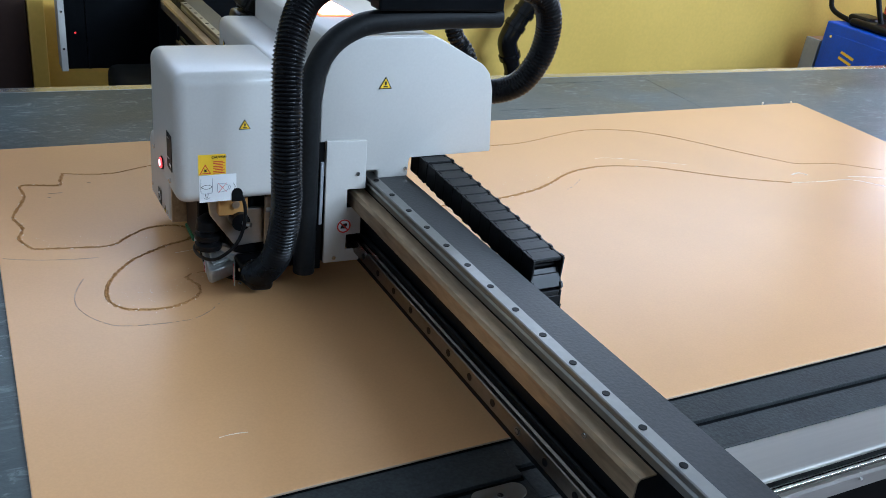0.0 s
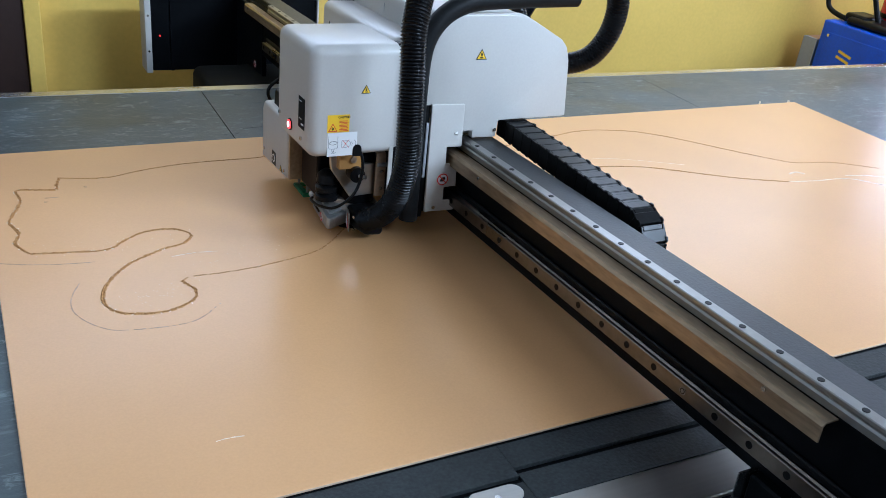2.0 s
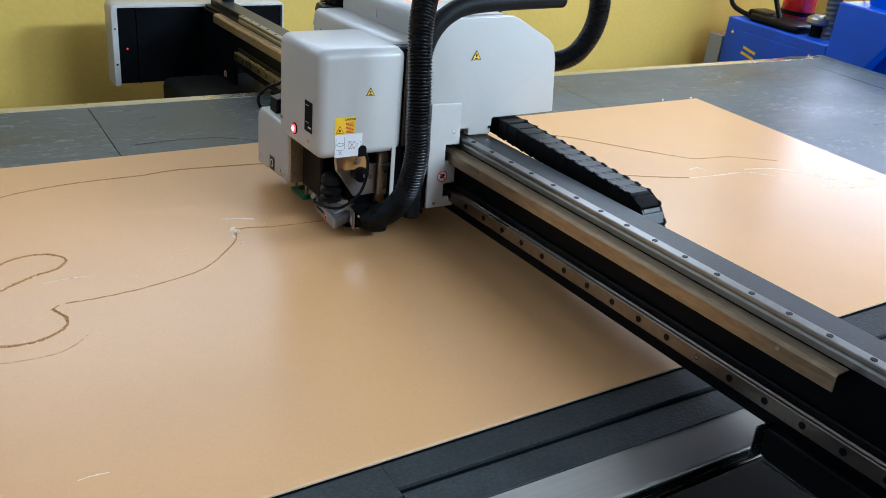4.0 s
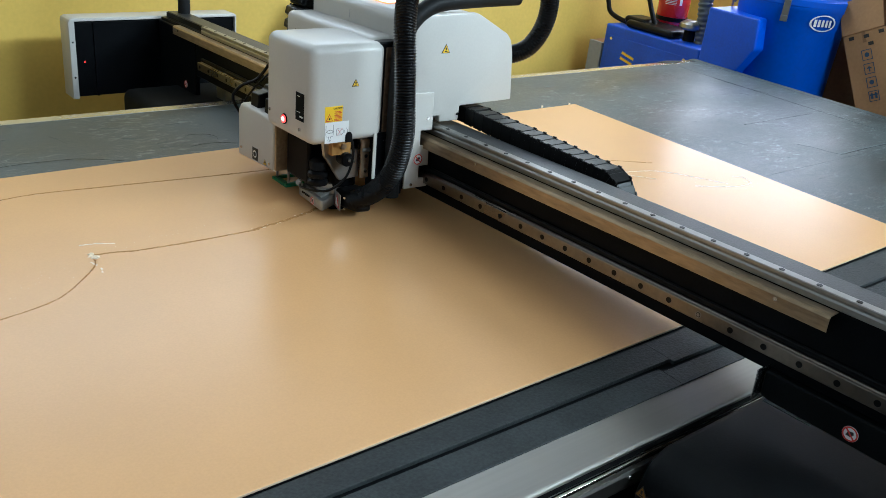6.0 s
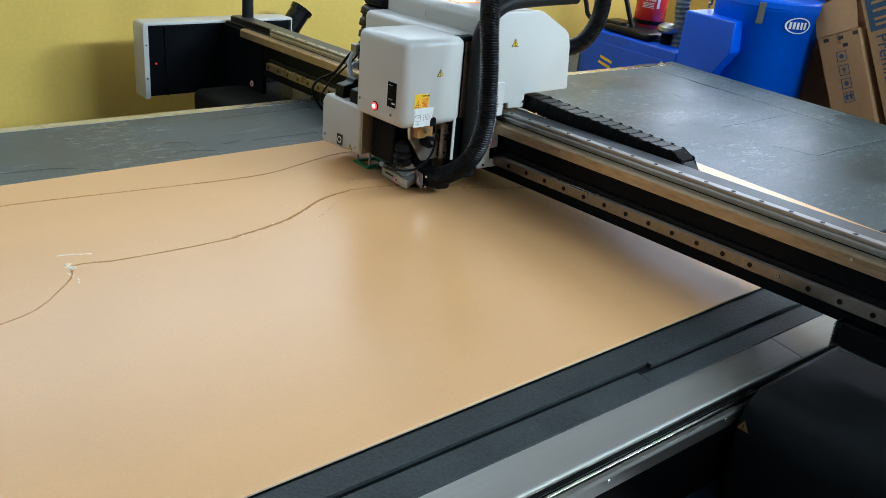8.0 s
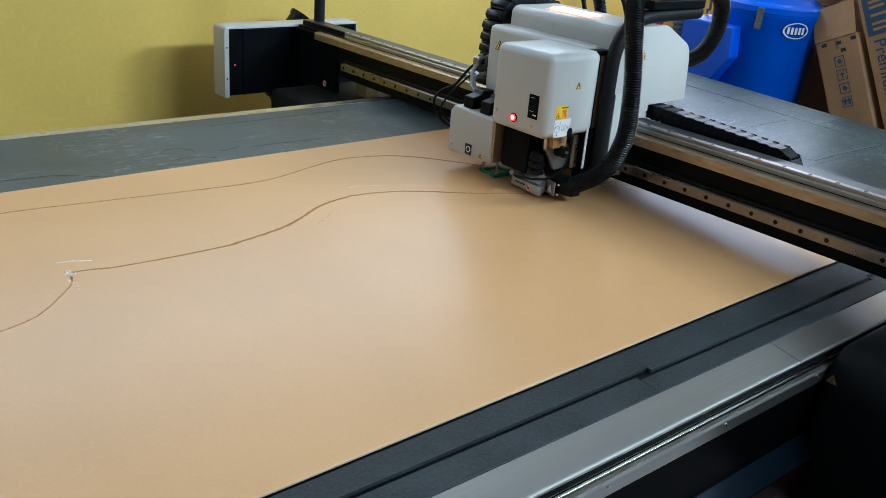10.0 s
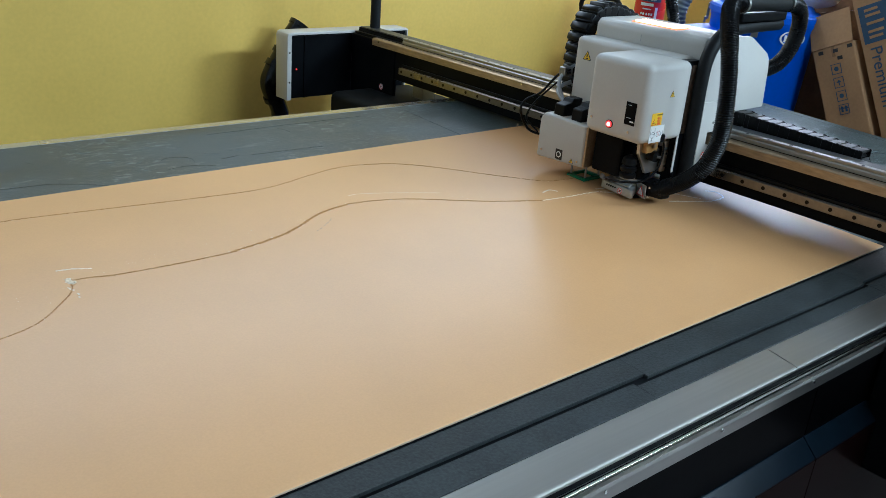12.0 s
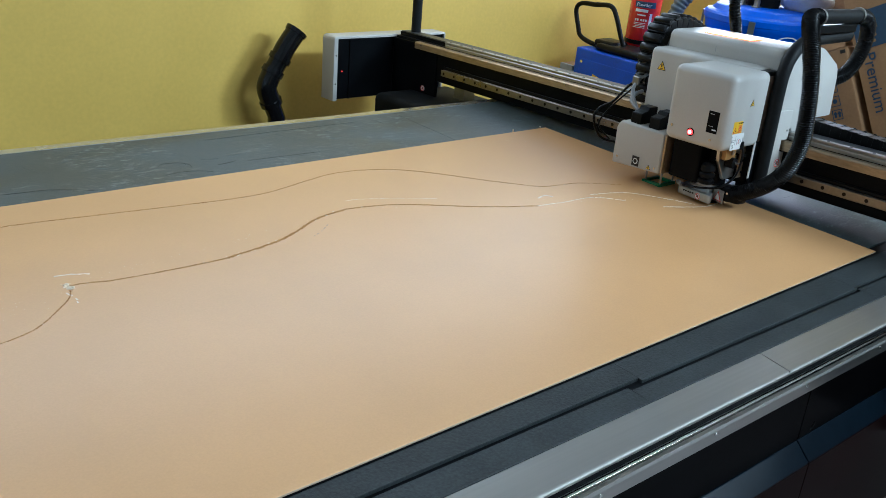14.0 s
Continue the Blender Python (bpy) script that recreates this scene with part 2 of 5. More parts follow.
def rod(bm, p0, p1, r, r2=None, seg=20):
    p0, p1 = Vector(p0), Vector(p1)
    d = p1 - p0
    m = Matrix.Translation((p0 + p1) / 2) @ d.to_track_quat("Z", "Y").to_matrix().to_4x4()
    bmesh.ops.create_cone(bm, cap_ends=True, segments=seg, radius1=r, radius2=r if r2 is None else r2, depth=d.length, matrix=m)
    return bm


def spline(pts, step):
    """Points every step metres or so along a smooth line through pts."""
    pts = [Vector(p) for p in pts]
    ext = [2 * pts[0] - pts[1], *pts, 2 * pts[-1] - pts[-2]]
    out = []
    for i in range(1, len(ext) - 2):
        a, b, c, d = ext[i - 1:i + 3]
        n = max(1, round((c - b).length / step))
        for k in range(n):
            t = k / n
            out.append(0.5 * ((2 * b) + (c - a) * t + (2 * a - 5 * b + 4 * c - d) * t * t + (3 * b - a - 3 * c + d) * t ** 3))
    return out + [pts[-1]]


def sweep(bm, line, radius, seg=14, caps=True):
    """A tube along line; radius is a number or a function of the index."""
    rings = []
    up = Vector((0.31, 0.17, 0.93))
    for i, p in enumerate(line):
        d = (line[min(i + 1, len(line) - 1)] - line[max(i - 1, 0)]).normalized()
        side = d.cross(up).normalized()
        up = side.cross(d).normalized()
        r = radius(i) if callable(radius) else radius
        rings.append([bm.verts.new(p + r * (math.cos(a) * side + math.sin(a) * up)) for a in [2 * math.pi * k / seg for k in range(seg)]])
    for a, b in zip(rings, rings[1:]):
        for k in range(seg):
            bm.faces.new((a[k], a[(k + 1) % seg], b[(k + 1) % seg], b[k]))
    if caps:
        bm.faces.new(rings[0][::-1]), bm.faces.new(rings[-1])
    return bm


def lathe(bm, profile, centre, seg=32):
    """Turns (radius, height) pairs about a vertical line."""
    rings = [[bm.verts.new((centre[0] + r * math.cos(2 * math.pi * k / seg), centre[1] + r * math.sin(2 * math.pi * k / seg), centre[2] + z)) for k in range(seg)]
             for r, z in profile]
    for a, b in zip(rings, rings[1:]):
        for k in range(seg):
            bm.faces.new((a[k], a[(k + 1) % seg], b[(k + 1) % seg], b[k]))
    bm.faces.new(rings[0][::-1]), bm.faces.new(rings[-1])
    return bm


def part(name, bm, mat, parent=None, label="", smooth=None):
    me = bpy.data.meshes.new(name)
    bm.normal_update()
    bm.to_mesh(me)
    bm.free()
    me.materials.append(mat)
    if smooth is not None:
        for p in me.polygons:
            p.use_smooth = True
        me.set_sharp_from_angle(angle=radians(smooth))
    ob = new(name, me)
    ob.parent = parent
    if label:
        ob["label"] = label
    return ob


def again(ob, m, parent=None):
    """One more of a piece, on the same mesh."""
    o = new(ob.name.split(".")[0], ob.data)
    o.parent = parent or ob.parent
    o.matrix_local = m
    return o


def thing(name, label, category, m=None, group="", kind=""):
    ob = new(name)
    ob.empty_display_size = 0.1
    if m is not None:
        ob.matrix_world = m
    return tagged(ob, label, category, group, kind)


def lettering(name, text, size, m, mat, parent):
    cu = bpy.data.curves.new(name, "FONT")
    cu.body, cu.size, cu.extrude = text, size, 0.0006
    tmp = new(name, cu)
    bpy.context.view_layer.update()
    me = bpy.data.meshes.new_from_object(tmp.evaluated_get(bpy.context.evaluated_depsgraph_get()))
    bpy.data.objects.remove(tmp)
    me.materials.clear()
    me.materials.append(mat)
    ob = new(name, me)
    ob.parent = parent
    ob.matrix_local = m
    return ob


BM = bmesh.new
# ---------------------------------------------------------------- room
X0, X1, X2, Y0, YC, Y1, H = -2.5, 5.0, 8.0, -5.0, -0.6, 2.62, 5.6   # X1, YC: the corner where the hall widens


def wall_with_window(name, axis, at, outer, a, b, w0, w1, z0, z1, mat, label):
    """A wall across axis from a to b, with one opening w0..w1, z0..z1."""
    bm = BM()
    for (p, q, r, s) in ((a, w0, 0, H), (w1, b, 0, H), (w0, w1, 0, z0), (w0, w1, z1, H)):
        if axis == "x":
            box(bm, at, p, r, outer, q, s)
        else:
            box(bm, p, at, r, q, outer, s)
    return tagged(part(name, bm, mat), label, "wall", kind="structure")


tagged(part("floor", box(BM(), X0 - 0.2, Y0 - 0.2, -0.1, X2 + 0.2, Y1 + 0.2, 0.0), FLOOR), "dark brown workshop floor", "floor", kind="structure")
tagged(part("ceiling", box(BM(), X0 - 0.2, Y0 - 0.2, H, X2 + 0.2, Y1 + 0.2, H + 0.1), CEIL), "grey-white painted workshop ceiling", "ceiling", kind="structure")
bm = BM()
for x0, z0, x1, z1 in ((X0 - 0.2, 0, -0.62, H), (4.42, 0, X1 + 0.2, H), (-0.62, 0, 0.27, 2.12), (0.27, 0, 4.42, 1.97), (-0.62, 2.63, 4.42, H)):
    box(bm, x0, Y1, z0, x1, Y1 + 0.2, z1)
tagged(part("wall_north", bm, WALL), "yellow painted workshop wall with a high window", "wall", kind="structure")
bm = BM()
for y0, z0, y1, z1 in ((YC, 0, 0.6, H), (0.6, 0, 2.42, 1.30), (0.6, 1.96, 2.42, H), (2.42, 0, Y1, H)):
    box(bm, X1, y0, z0, X1 + 0.2, y1, z1)
tagged(part("wall_east", bm, WALL), "yellow painted workshop wall with a window opening", "wall", kind="structure")
tagged(part("wall_return", box(BM(), X1 + 0.2, YC, 0, X2 + 0.2, YC + 0.2, H), PLASTER), "plain grey plastered workshop wall", "wall", kind="structure")
tagged(part("wall_far_east", box(BM(), X2, Y0, 0, X2 + 0.2, YC, H), PLASTER), "plain grey plastered workshop wall", "wall", kind="structure")
# unseen opening, made for the west fill lamp
wall_with_window("wall_west", "x", X0, X0 - 0.2, Y0, Y1, -0.4, 1.2, 1.3, 2.5, PLASTER, "grey plastered wall with an opening added for the fill light")
# the opening at x 1.75 to 4.45 is made for the front fill lamp
bm = BM()
for x0, z0, x1, z1 in ((X0 - 0.2, 0, 1.75, H), (1.75, 0, 4.45, 4.54), (1.75, 5.26, 4.45, H), (4.45, 0, 5.0, H), (5.0, 0, 7.8, 4.68), (5.0, 5.12, 7.8, H), (7.8, 0, X2 + 0.2, H)):
    box(bm, x0, Y0 - 0.2, z0, x1, Y0, z1)
tagged(part("wall_south", bm, PLASTER), "grey plastered wall with a high window and an added fill-light opening", "wall", kind="structure")

# unseen pale band, added so metal reflects grey instead of yellow wall
bm = BM()
for x0, z0, x1, z1 in ((X0, 2.12, -0.62, H), (4.42, 1.93, X1 - 0.014, H), (0.27, 1.93, 4.42, 1.97), (-0.62, 2.63, 4.42, H)):
    box(bm, x0, Y1 - 0.012, z0, x1, Y1 - 0.001, z1)
box(bm, X1 - 0.012, YC, 2.48, X1 - 0.001, Y1 - 0.014, H)
tagged(part("trim", bm, BAND), "unseen grey-white upper wall band, added for neutral reflections", "wall", kind="structure")

door = thing("door_1", "dark brown closed wooden door in the yellow wall", "door", kind="structure")
part("leaf", box(BM(), -0.72, 2.575, 0.0, 0.19, 2.615, 2.05, 0.006), DOOR, door)
bm = BM()
box(bm, -0.78, 2.56, 0, -0.722, 2.617, 2.11, 0.004)
box(bm, 0.192, 2.56, 0, 0.245, 2.617, 2.11, 0.004)
box(bm, -0.72, 2.56, 2.052, 0.19, 2.617, 2.11, 0.004)
part("door_frame", bm, WALL, door)

# ---------------------------------------------------------------- table
TURN = Matrix.Rotation(radians(-0.9), 4, "Z")
table = thing("cutting_table", "long flatbed cutting table with grey underlay and metal edges", "table", TURN)
TOP = 0.900
part("table_bed", box(BM(), -1.2, -0.105, 0.80, 3.65, 1.618, TOP - 0.006), BLACK, table)
bm = BM()
prism(bm, [(-0.1075, 0.8966), (-0.1075, 0.80), (-0.160, 0.80), (-0.160, 0.8805), (-0.176, 0.8805), (-0.1772, 0.887), (-0.1755, 0.8895), (-0.173, 0.8905), (-0.112, 0.8964)], "x", -1.2, 1.714)
part("front_edge", bm, ALU, table, "brushed aluminium edge plate")
bm = BM()
prism(bm, [(-0.1075, 0.8966), (-0.1075, 0.80), (-0.160, 0.80), (-0.160, 0.8805), (-0.176, 0.8805), (-0.1772, 0.887), (-0.1755, 0.8895), (-0.173, 0.8905), (-0.112, 0.8964)], "x", 1.7165, 3.68)
part("front_edge", bm, ALU, table, "brushed aluminium edge plate")
part("guide_rail", rod(BM(), (-1.2, -0.1797, 0.8635), (3.68, -0.1797, 0.8635), 0.0050), POLISH, table, "polished round guide rail", smooth=40)
bm = BM()
prism(bm, [(-0.162, 0.826), (-0.190, 0.826), (-0.1905, 0.852), (-0.188, 0.857), (-0.162, 0.857)], "x", -1.2, 3.68)
part("guide_ledge", bm, ALU, table, "aluminium ledge with small bolts")
bolt = part("ledge_bolt", rod(BM(), (0, 0, 0), (0, -0.003, 0), 0.0034, seg=10), SCREW, table)
part("guide_channel", box(BM(), -1.2, -0.1665, 0.81, 3.66, -0.1603, 0.8803), RUBBER, table)
bolt.location = (0.21, -0.1903, 0.8475)
for i in range(1, 11):
    again(bolt, pose(0.21 + 0.3125 * i, -0.1903, 0.8475))
part("back_edge", box(BM(), -1.2, 1.622, 0.80, 3.64, 1.658, 0.899, 0.001, 1), EDGE_STRIP, table, "bright aluminium edge strip")
part("end_edge", box(BM(), 3.652, -0.18, 0.80, 3.70, 1.67, 0.899, 0.004), FELT, table)
bm = BM()
box(bm, -1.1, -0.16, 0.35, 3.6, -0.12, 0.80)
box(bm, -1.1, 1.55, 0.35, 3.6, 1.6, 0.80)
box(bm, 3.52, -0.12, 0.35, 3.6, 1.55, 0.80)
part("side_panel", bm, BLACK, table)
for x in (-0.9, 0.35, 1.72, 3.4):
    bm = BM()
    box(bm, x - 0.06, -0.1, 0.0, x + 0.06, 0.02, 0.8, 0.004)
    part("table_leg", bm, BLACK, table)
    bm = BM()
    box(bm, x - 0.06, 1.4, 0.0, x + 0.06, 1.52, 0.8, 0.004)
    part("table_leg", bm, BLACK, table)
# sky reflection put into the slope's blue, floor reflection into the lower red-brown
SKY_TINTED = material("glossy_blue_black_panel", (0.0040, 0.0075, 0.0120), 0.16, vary=0.2, scale=4, fine=60, bump=0.008, spec=0.05, rough_vary=0.03)
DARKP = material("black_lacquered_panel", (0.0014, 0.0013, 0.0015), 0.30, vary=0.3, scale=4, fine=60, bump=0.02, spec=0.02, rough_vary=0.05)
FLOOR_TINTED = material("dark_red_brown_panel", (0.0050, 0.0017, 0.0016), 0.30, vary=0.3, scale=3, fine=60, bump=0.02, spec=0.02, rough_vary=0.05)
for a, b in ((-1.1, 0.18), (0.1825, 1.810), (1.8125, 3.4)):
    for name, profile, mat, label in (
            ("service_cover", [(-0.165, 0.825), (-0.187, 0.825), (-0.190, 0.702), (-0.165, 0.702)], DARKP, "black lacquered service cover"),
            ("sloping_cover", [(-0.165, 0.700), (-0.190, 0.700), (-0.227, 0.667), (-0.165, 0.667)], SKY_TINTED, "glossy black sloping cover with sky reflection in its colour"),
            ("lower_cover", [(-0.165, 0.665), (-0.227, 0.665), (-0.232, 0.35), (-0.165, 0.35)], FLOOR_TINTED, "black lower cover with floor reflection in its colour")):
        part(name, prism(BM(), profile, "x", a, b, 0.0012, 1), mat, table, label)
# underlay sheets: the wide grey ones and the two dark strips along the front
xs = [-1.2, -0.52, 0.545, 2.071, 2.72, 3.02, 3.46, 3.648]
GAPS = [0.0003, 0.0003, 0.0012, 0.00004, 0.0002, 0.0003, 0.0003, 0.0003]
for i in range(len(xs) - 1):
    for (y0, y1) in ((0.50, 1.618), (0.07, 0.50)):
        part("underlay_sheet", box(BM(), xs[i] + GAPS[i], y0 + 0.0003, TOP - 0.008, xs[i + 1] - GAPS[i + 1], y1 - 0.0003, TOP - (0.0003 * ((i * 7) % 3)), 0.0001, 1), FELT, table)
part("underlay_base", box(BM(), -1.195, -0.1055, TOP - 0.009, 3.645, 0.0690, TOP - 0.0058), BLACK, table)
steps = [-1.2, 0.600, 1.407, 2.222, 3.02, 3.648]
low_steps = [-1.2, 0.602, 1.366, 2.224, 3.02, 3.648]
FRONTS = (-0.0605, -0.0440, -0.0535, -0.0450, -0.0535)   # where the upper strips end towards the front
for i in range(5):
    x0, x1 = steps[i] + 0.00015, steps[i + 1] - 0.00015
    part("underlay_strip", prism(BM(), [(x0, FRONTS[i]), (x1, FRONTS[i]), (x1, 0.0142 * x1 - 0.0035), (x0, 0.0142 * x0 - 0.0035)], "z", TOP - 0.006, TOP + 0.0014, 0.0004, 1), STRIP, table)
    back = min(FRONTS[max(i - 1, 0)] if low_steps[i] < steps[i] else 0, FRONTS[i], FRONTS[min(i + 1, 4)] if low_steps[i + 1] > steps[i + 1] else 0) - 0.0095
    part("underlay_strip", box(BM(), low_steps[i] + 0.0004, -0.1070, TOP - 0.006, low_steps[i + 1] - 0.0004, back, TOP - 0.0015, 0.0004, 1), STRIP, table)

bm = BM()
oval = [(0.551 + (0.024 if -90 <= a <= 90 else -0.024) + 0.0165 * math.cos(radians(a)), -0.0845 + 0.0155 * math.sin(radians(a))) for a in range(-90, 271, 15)]
prism(bm, oval, "z", TOP - 0.003, TOP + 0.0006, 0.0005, 1)
part("clamp_plate", bm, ALU, table, "small oval aluminium plate")
part("clamp_screw", rod(BM(), (0.551, -0.0875, TOP), (0.551, -0.0875, TOP + 0.0016), 0.0042, seg=16), SCREW, table)
MARK = material("dark_knife_cut", (0.030, 0.033, 0.035), 0.9, vary=0.2, bump=0.0)
SCUFF = material("pale_scuff", (0.17, 0.205, 0.215), 0.9, vary=0.3, scale=40, bump=0.0)


def score(pts, width, mat=None, name="knife_cut", seed=1):
    """A thin uneven cut or scuff on the underlay, lying on the table."""
    rnd = random.Random(seed)
    inv = TURN.inverted()
    line = spline([inv @ Vector((x, y, TOP + 0.0004)) for x, y in pts], 0.012)
    bm = BM()
    rows = []
    for i, p in enumerate(line):
        d = (line[min(i + 1, len(line) - 1)] - line[max(i - 1, 0)]).normalized()
        sd = Vector((-d.y, d.x, 0)) * 0.38 * width * (0.25 + 0.5 * rnd.random()) * min(1, 0.3 + i / 3, 0.3 + (len(line) - 1 - i) / 3)
        rows.append([bm.verts.new(v) for v in (p - sd, p + Vector((0, 0, 0.0005)), p + sd)])
    for a, b in zip(rows, rows[1:]):
        for q in (0, 1):
            bm.faces.new((a[q], a[q + 1], b[q + 1], b[q]))
    return part(name, bm, mat or MARK, table)


score([(0.60, 1.296), (0.691, 1.304), (0.745, 1.301), (0.811, 1.295), (0.877, 1.264), (0.93, 1.229)], 0.004, seed=1)
score([(1.117, 1.353), (1.139, 1.371), (1.184, 1.361), (1.201, 1.336), (1.194, 1.31)], 0.0024, seed=2)
score([(1.106, 1.283), (1.151, 1.291), (1.196, 1.283), (1.232, 1.262)], 0.0028, seed=3)
score([(1.337, 1.524), (1.452, 1.526), (1.596, 1.529), (1.9, 1.53)], 0.0024, seed=4)
score([(1.27, 1.308), (1.298, 1.312), (1.333, 1.321)], 0.006, seed=5)
score([(1.365, 1.308), (1.463, 1.305), (1.6, 1.30)], 0.0022, seed=6)
score([(1.275, 1.613), (1.275, 1.592)], 0.010, seed=7)
score([(3.472, 1.338), (3.475, 1.172), (3.493, 1.069)], 0.005, seed=8)
score([(2.946, 0.606), (2.978, 0.553), (2.983, 0.512), (2.997, 0.486)], 0.004, seed=9)
score([(2.992, 0.476), (3.203, 0.476), (3.472, 0.466)], 0.008, seed=10)
score([(2.992, 0.483), (3.203, 0.483), (3.472, 0.473)], 0.011, SCUFF, "pale_seam", seed=11)
score([(2.96, 0.824), (3.397, 0.817)], 0.003, seed=12)
part("dark_patch", prism(BM(), [tuple((TURN.inverted() @ Vector((x, y, 0)))[:2]) for x, y in ((3.437, 1.605), (3.517, 1.612), (3.60, 1.592), (3.518, 1.566))], "z", TOP, TOP + 0.0012), STRIP, table, "dark worn patch")
rnd = random.Random(5)
for i in range(90):
    far = i < 60
    x, y = (rnd.uniform(0.1, 2.4), rnd.uniform(1.25, 1.60)) if far else (rnd.uniform(2.55, 3.4), rnd.uniform(0.15, 1.55))
    a, n = rnd.uniform(-0.5, 0.5) + (1.57 if rnd.random() < 0.25 else 0), rnd.uniform(0.012, 0.06)
    score([(x, y), (x + n * 0.5 * math.cos(a), y + n * 0.5 * math.sin(a)), (x + n * math.cos(a + 0.15), y + n * math.sin(a + 0.15))], rnd.uniform(0.0008, 0.0020), SCUFF, "scuff_mark", seed=30 + i)

# ---------------------------------------------------------------- board
board = thing("fibreboard_sheet", "smooth tan laminated fibreboard sheet with milled outline", "board")
BL, BW, BT = 2.505, 1.22, 0.905
part("sheet", box(BM(), 0.0, 0.0, 0.9015, BL, BW, BT, 0.0007, 1), MDF, board)
for a in ((0.0012, -0.0006, BL - 0.0012, 0.0002), (BL - 0.0002, 0.0012, BL + 0.0006, BW - 0.0012), (-0.0006, 0.0012, 0.0002, BW - 0.0012)):
    part("sheet_edge", box(BM(), a[0], a[1], 0.9016, a[2], a[3], BT - 0.0006), MDF_EDGE, board, "pale sawn edge")


fluff = BM()


def kerf(name, pts, width, mat, height=0.0008, rough=0.6, close=1.0, seed=1):
    """A low ragged ridge of torn fibre along a milled line on the board."""
    rnd = random.Random(seed)
    bm = BM()
    line = spline([(x, y, BT) for x, y in pts], 0.0045)
    rows = []
    for i, p in enumerate(line):
        d = (line[min(i + 1, len(line) - 1)] - line[max(i - 1, 0)]).normalized()
        s = Vector((-d.y, d.x, 0))
        p = p + s * width * 0.22 * (rnd.random() - 0.5)
        w = width * (0.5 + rough * (rnd.random() - 0.5))
        w2 = width * (0.5 + rough * (rnd.random() - 0.5))
        h = height * (0.6 + 0.9 * rnd.random())
        z = Vector((0, 0, 1))
        rows.append([bm.verts.new(v) for v in (p - s * w + z * 0.0001, p - s * w * 0.55 + z * h, p + z * h * 0.25, p + s * w2 * 0.55 + z * h, p + s * w2 + z * 0.0001)])
    for a, b in zip(rows, rows[1:]):
        if rnd.random() > close:
            continue
        for k in range(4):
            bm.faces.new((a[k], a[k + 1], b[k + 1], b[k]))
    if name == "milled_line":
        for i, p in enumerate(line):
            if rnd.random() < 0.26:
                d = (line[min(i + 1, len(line) - 1)] - line[max(i - 1, 0)]).normalized()
                q = p + Vector((-d.y, d.x, 0)) * width * rnd.choice((-1, 1)) * rnd.uniform(0.35, 0.75)
                a, r = rnd.uniform(0, 6.28), width * rnd.uniform(0.12, 0.34)
                ring = [fluff.verts.new(q + Vector((r * f * math.cos(a + g), r * f * math.sin(a + g), 0.0003))) for g, f in ((0, 2.2), (1.7, 0.5), (3.3, 1.8), (4.8, 0.6))]
                top = fluff.verts.new(q + Vector((0, 0, height * rnd.uniform(0.9, 1.7))))
                for k in range(4):
                    fluff.faces.new((ring[k], ring[(k + 1) % 4], top))
    return part(name, bm, mat, board)


kerf("milled_line", [(0.575, 1.09), (0.423, 1.088), (0.32, 1.071), (0.239, 1.045), (0.184, 1.05), (0.141, 1.062)], 0.0029, CUT, seed=2)
kerf("milled_line", [(0.141, 1.062), (0.133, 1.03), (0.128, 1.004), (0.09, 1.010), (0.056, 1.013), (0.059, 0.962), (0.048, 0.92), (0.033, 0.868), (0.046, 0.82), (0.037, 0.775), (0.057, 0.732)], 0.0058, CUT, 0.0013, seed=3)
kerf("milled_line", [(0.057, 0.732), (0.12, 0.722), (0.184, 0.716), (0.222, 0.745), (0.265, 0.772), (0.314, 0.77), (0.342, 0.739), (0.321, 0.707), (0.281, 0.694)], 0.0051, CUT, 0.0012, seed=4)
kerf("milled_line", [(0.281, 0.694), (0.219, 0.656), (0.178, 0.61), (0.159, 0.572), (0.152, 0.53), (0.165, 0.498), (0.189, 0.482), (0.237, 0.475), (0.275, 0.487), (0.297, 0.506), (0.302, 0.532), (0.287, 0.567)], 0.0058, CUT, 0.0013, seed=5)
kerf("milled_line", [(0.287, 0.567), (0.307, 0.578), (0.368, 0.577), (0.452, 0.586), (0.555, 0.614), (0.62, 0.669), (0.659, 0.716), (0.668, 0.758)], 0.0028, CUT, 0.0007, close=0.96, seed=6)
kerf("milled_line", [(0.668, 0.758), (0.71, 0.752), (0.752, 0.742), (0.867, 0.734), (0.995, 0.733)], 0.0038, CUT, 0.0009, seed=7)
kerf("milled_line", [(0.995, 0.733), (1.155, 0.77), (1.288, 0.838), (1.369, 0.858), (1.40, 0.862)], 0.0070, CUT, 0.0012, seed=27)
kerf("milled_line", [(1.40, 0.862), (1.471, 0.851), (1.56, 0.821), (1.74, 0.718), (1.885, 0.657)], 0.0044, CUT, 0.001, seed=8)
kerf("fluff_line", [(1.885, 0.657), (1.98, 0.645), (2.09, 0.634), (2.16, 0.572)], 0.0036, DUST, 0.0008, close=0.96, seed=28)
kerf("milled_line", [(0.575, 1.09), (0.643, 1.099), (0.705, 1.096), (0.883, 1.076), (1.04, 1.058), (1.2, 1.044), (1.294, 1.051), (1.406, 1.081), (1.50, 1.103), (1.576, 1.103), (1.645, 1.087)], 0.0034, CUT, 0.0008, seed=9)
kerf("milled_line", [(1.645, 1.087), (1.70, 1.064), (1.781, 1.0), (1.89, 0.882), (1.943, 0.828)], 0.0031, CUT, 0.0009, seed=10)
kerf("milled_line", [(1.943, 0.828), (2.01, 0.768), (2.08, 0.752), (2.15, 0.738), (2.26, 0.672)], 0.0028, CUT, 0.0008, close=0.9, seed=29)
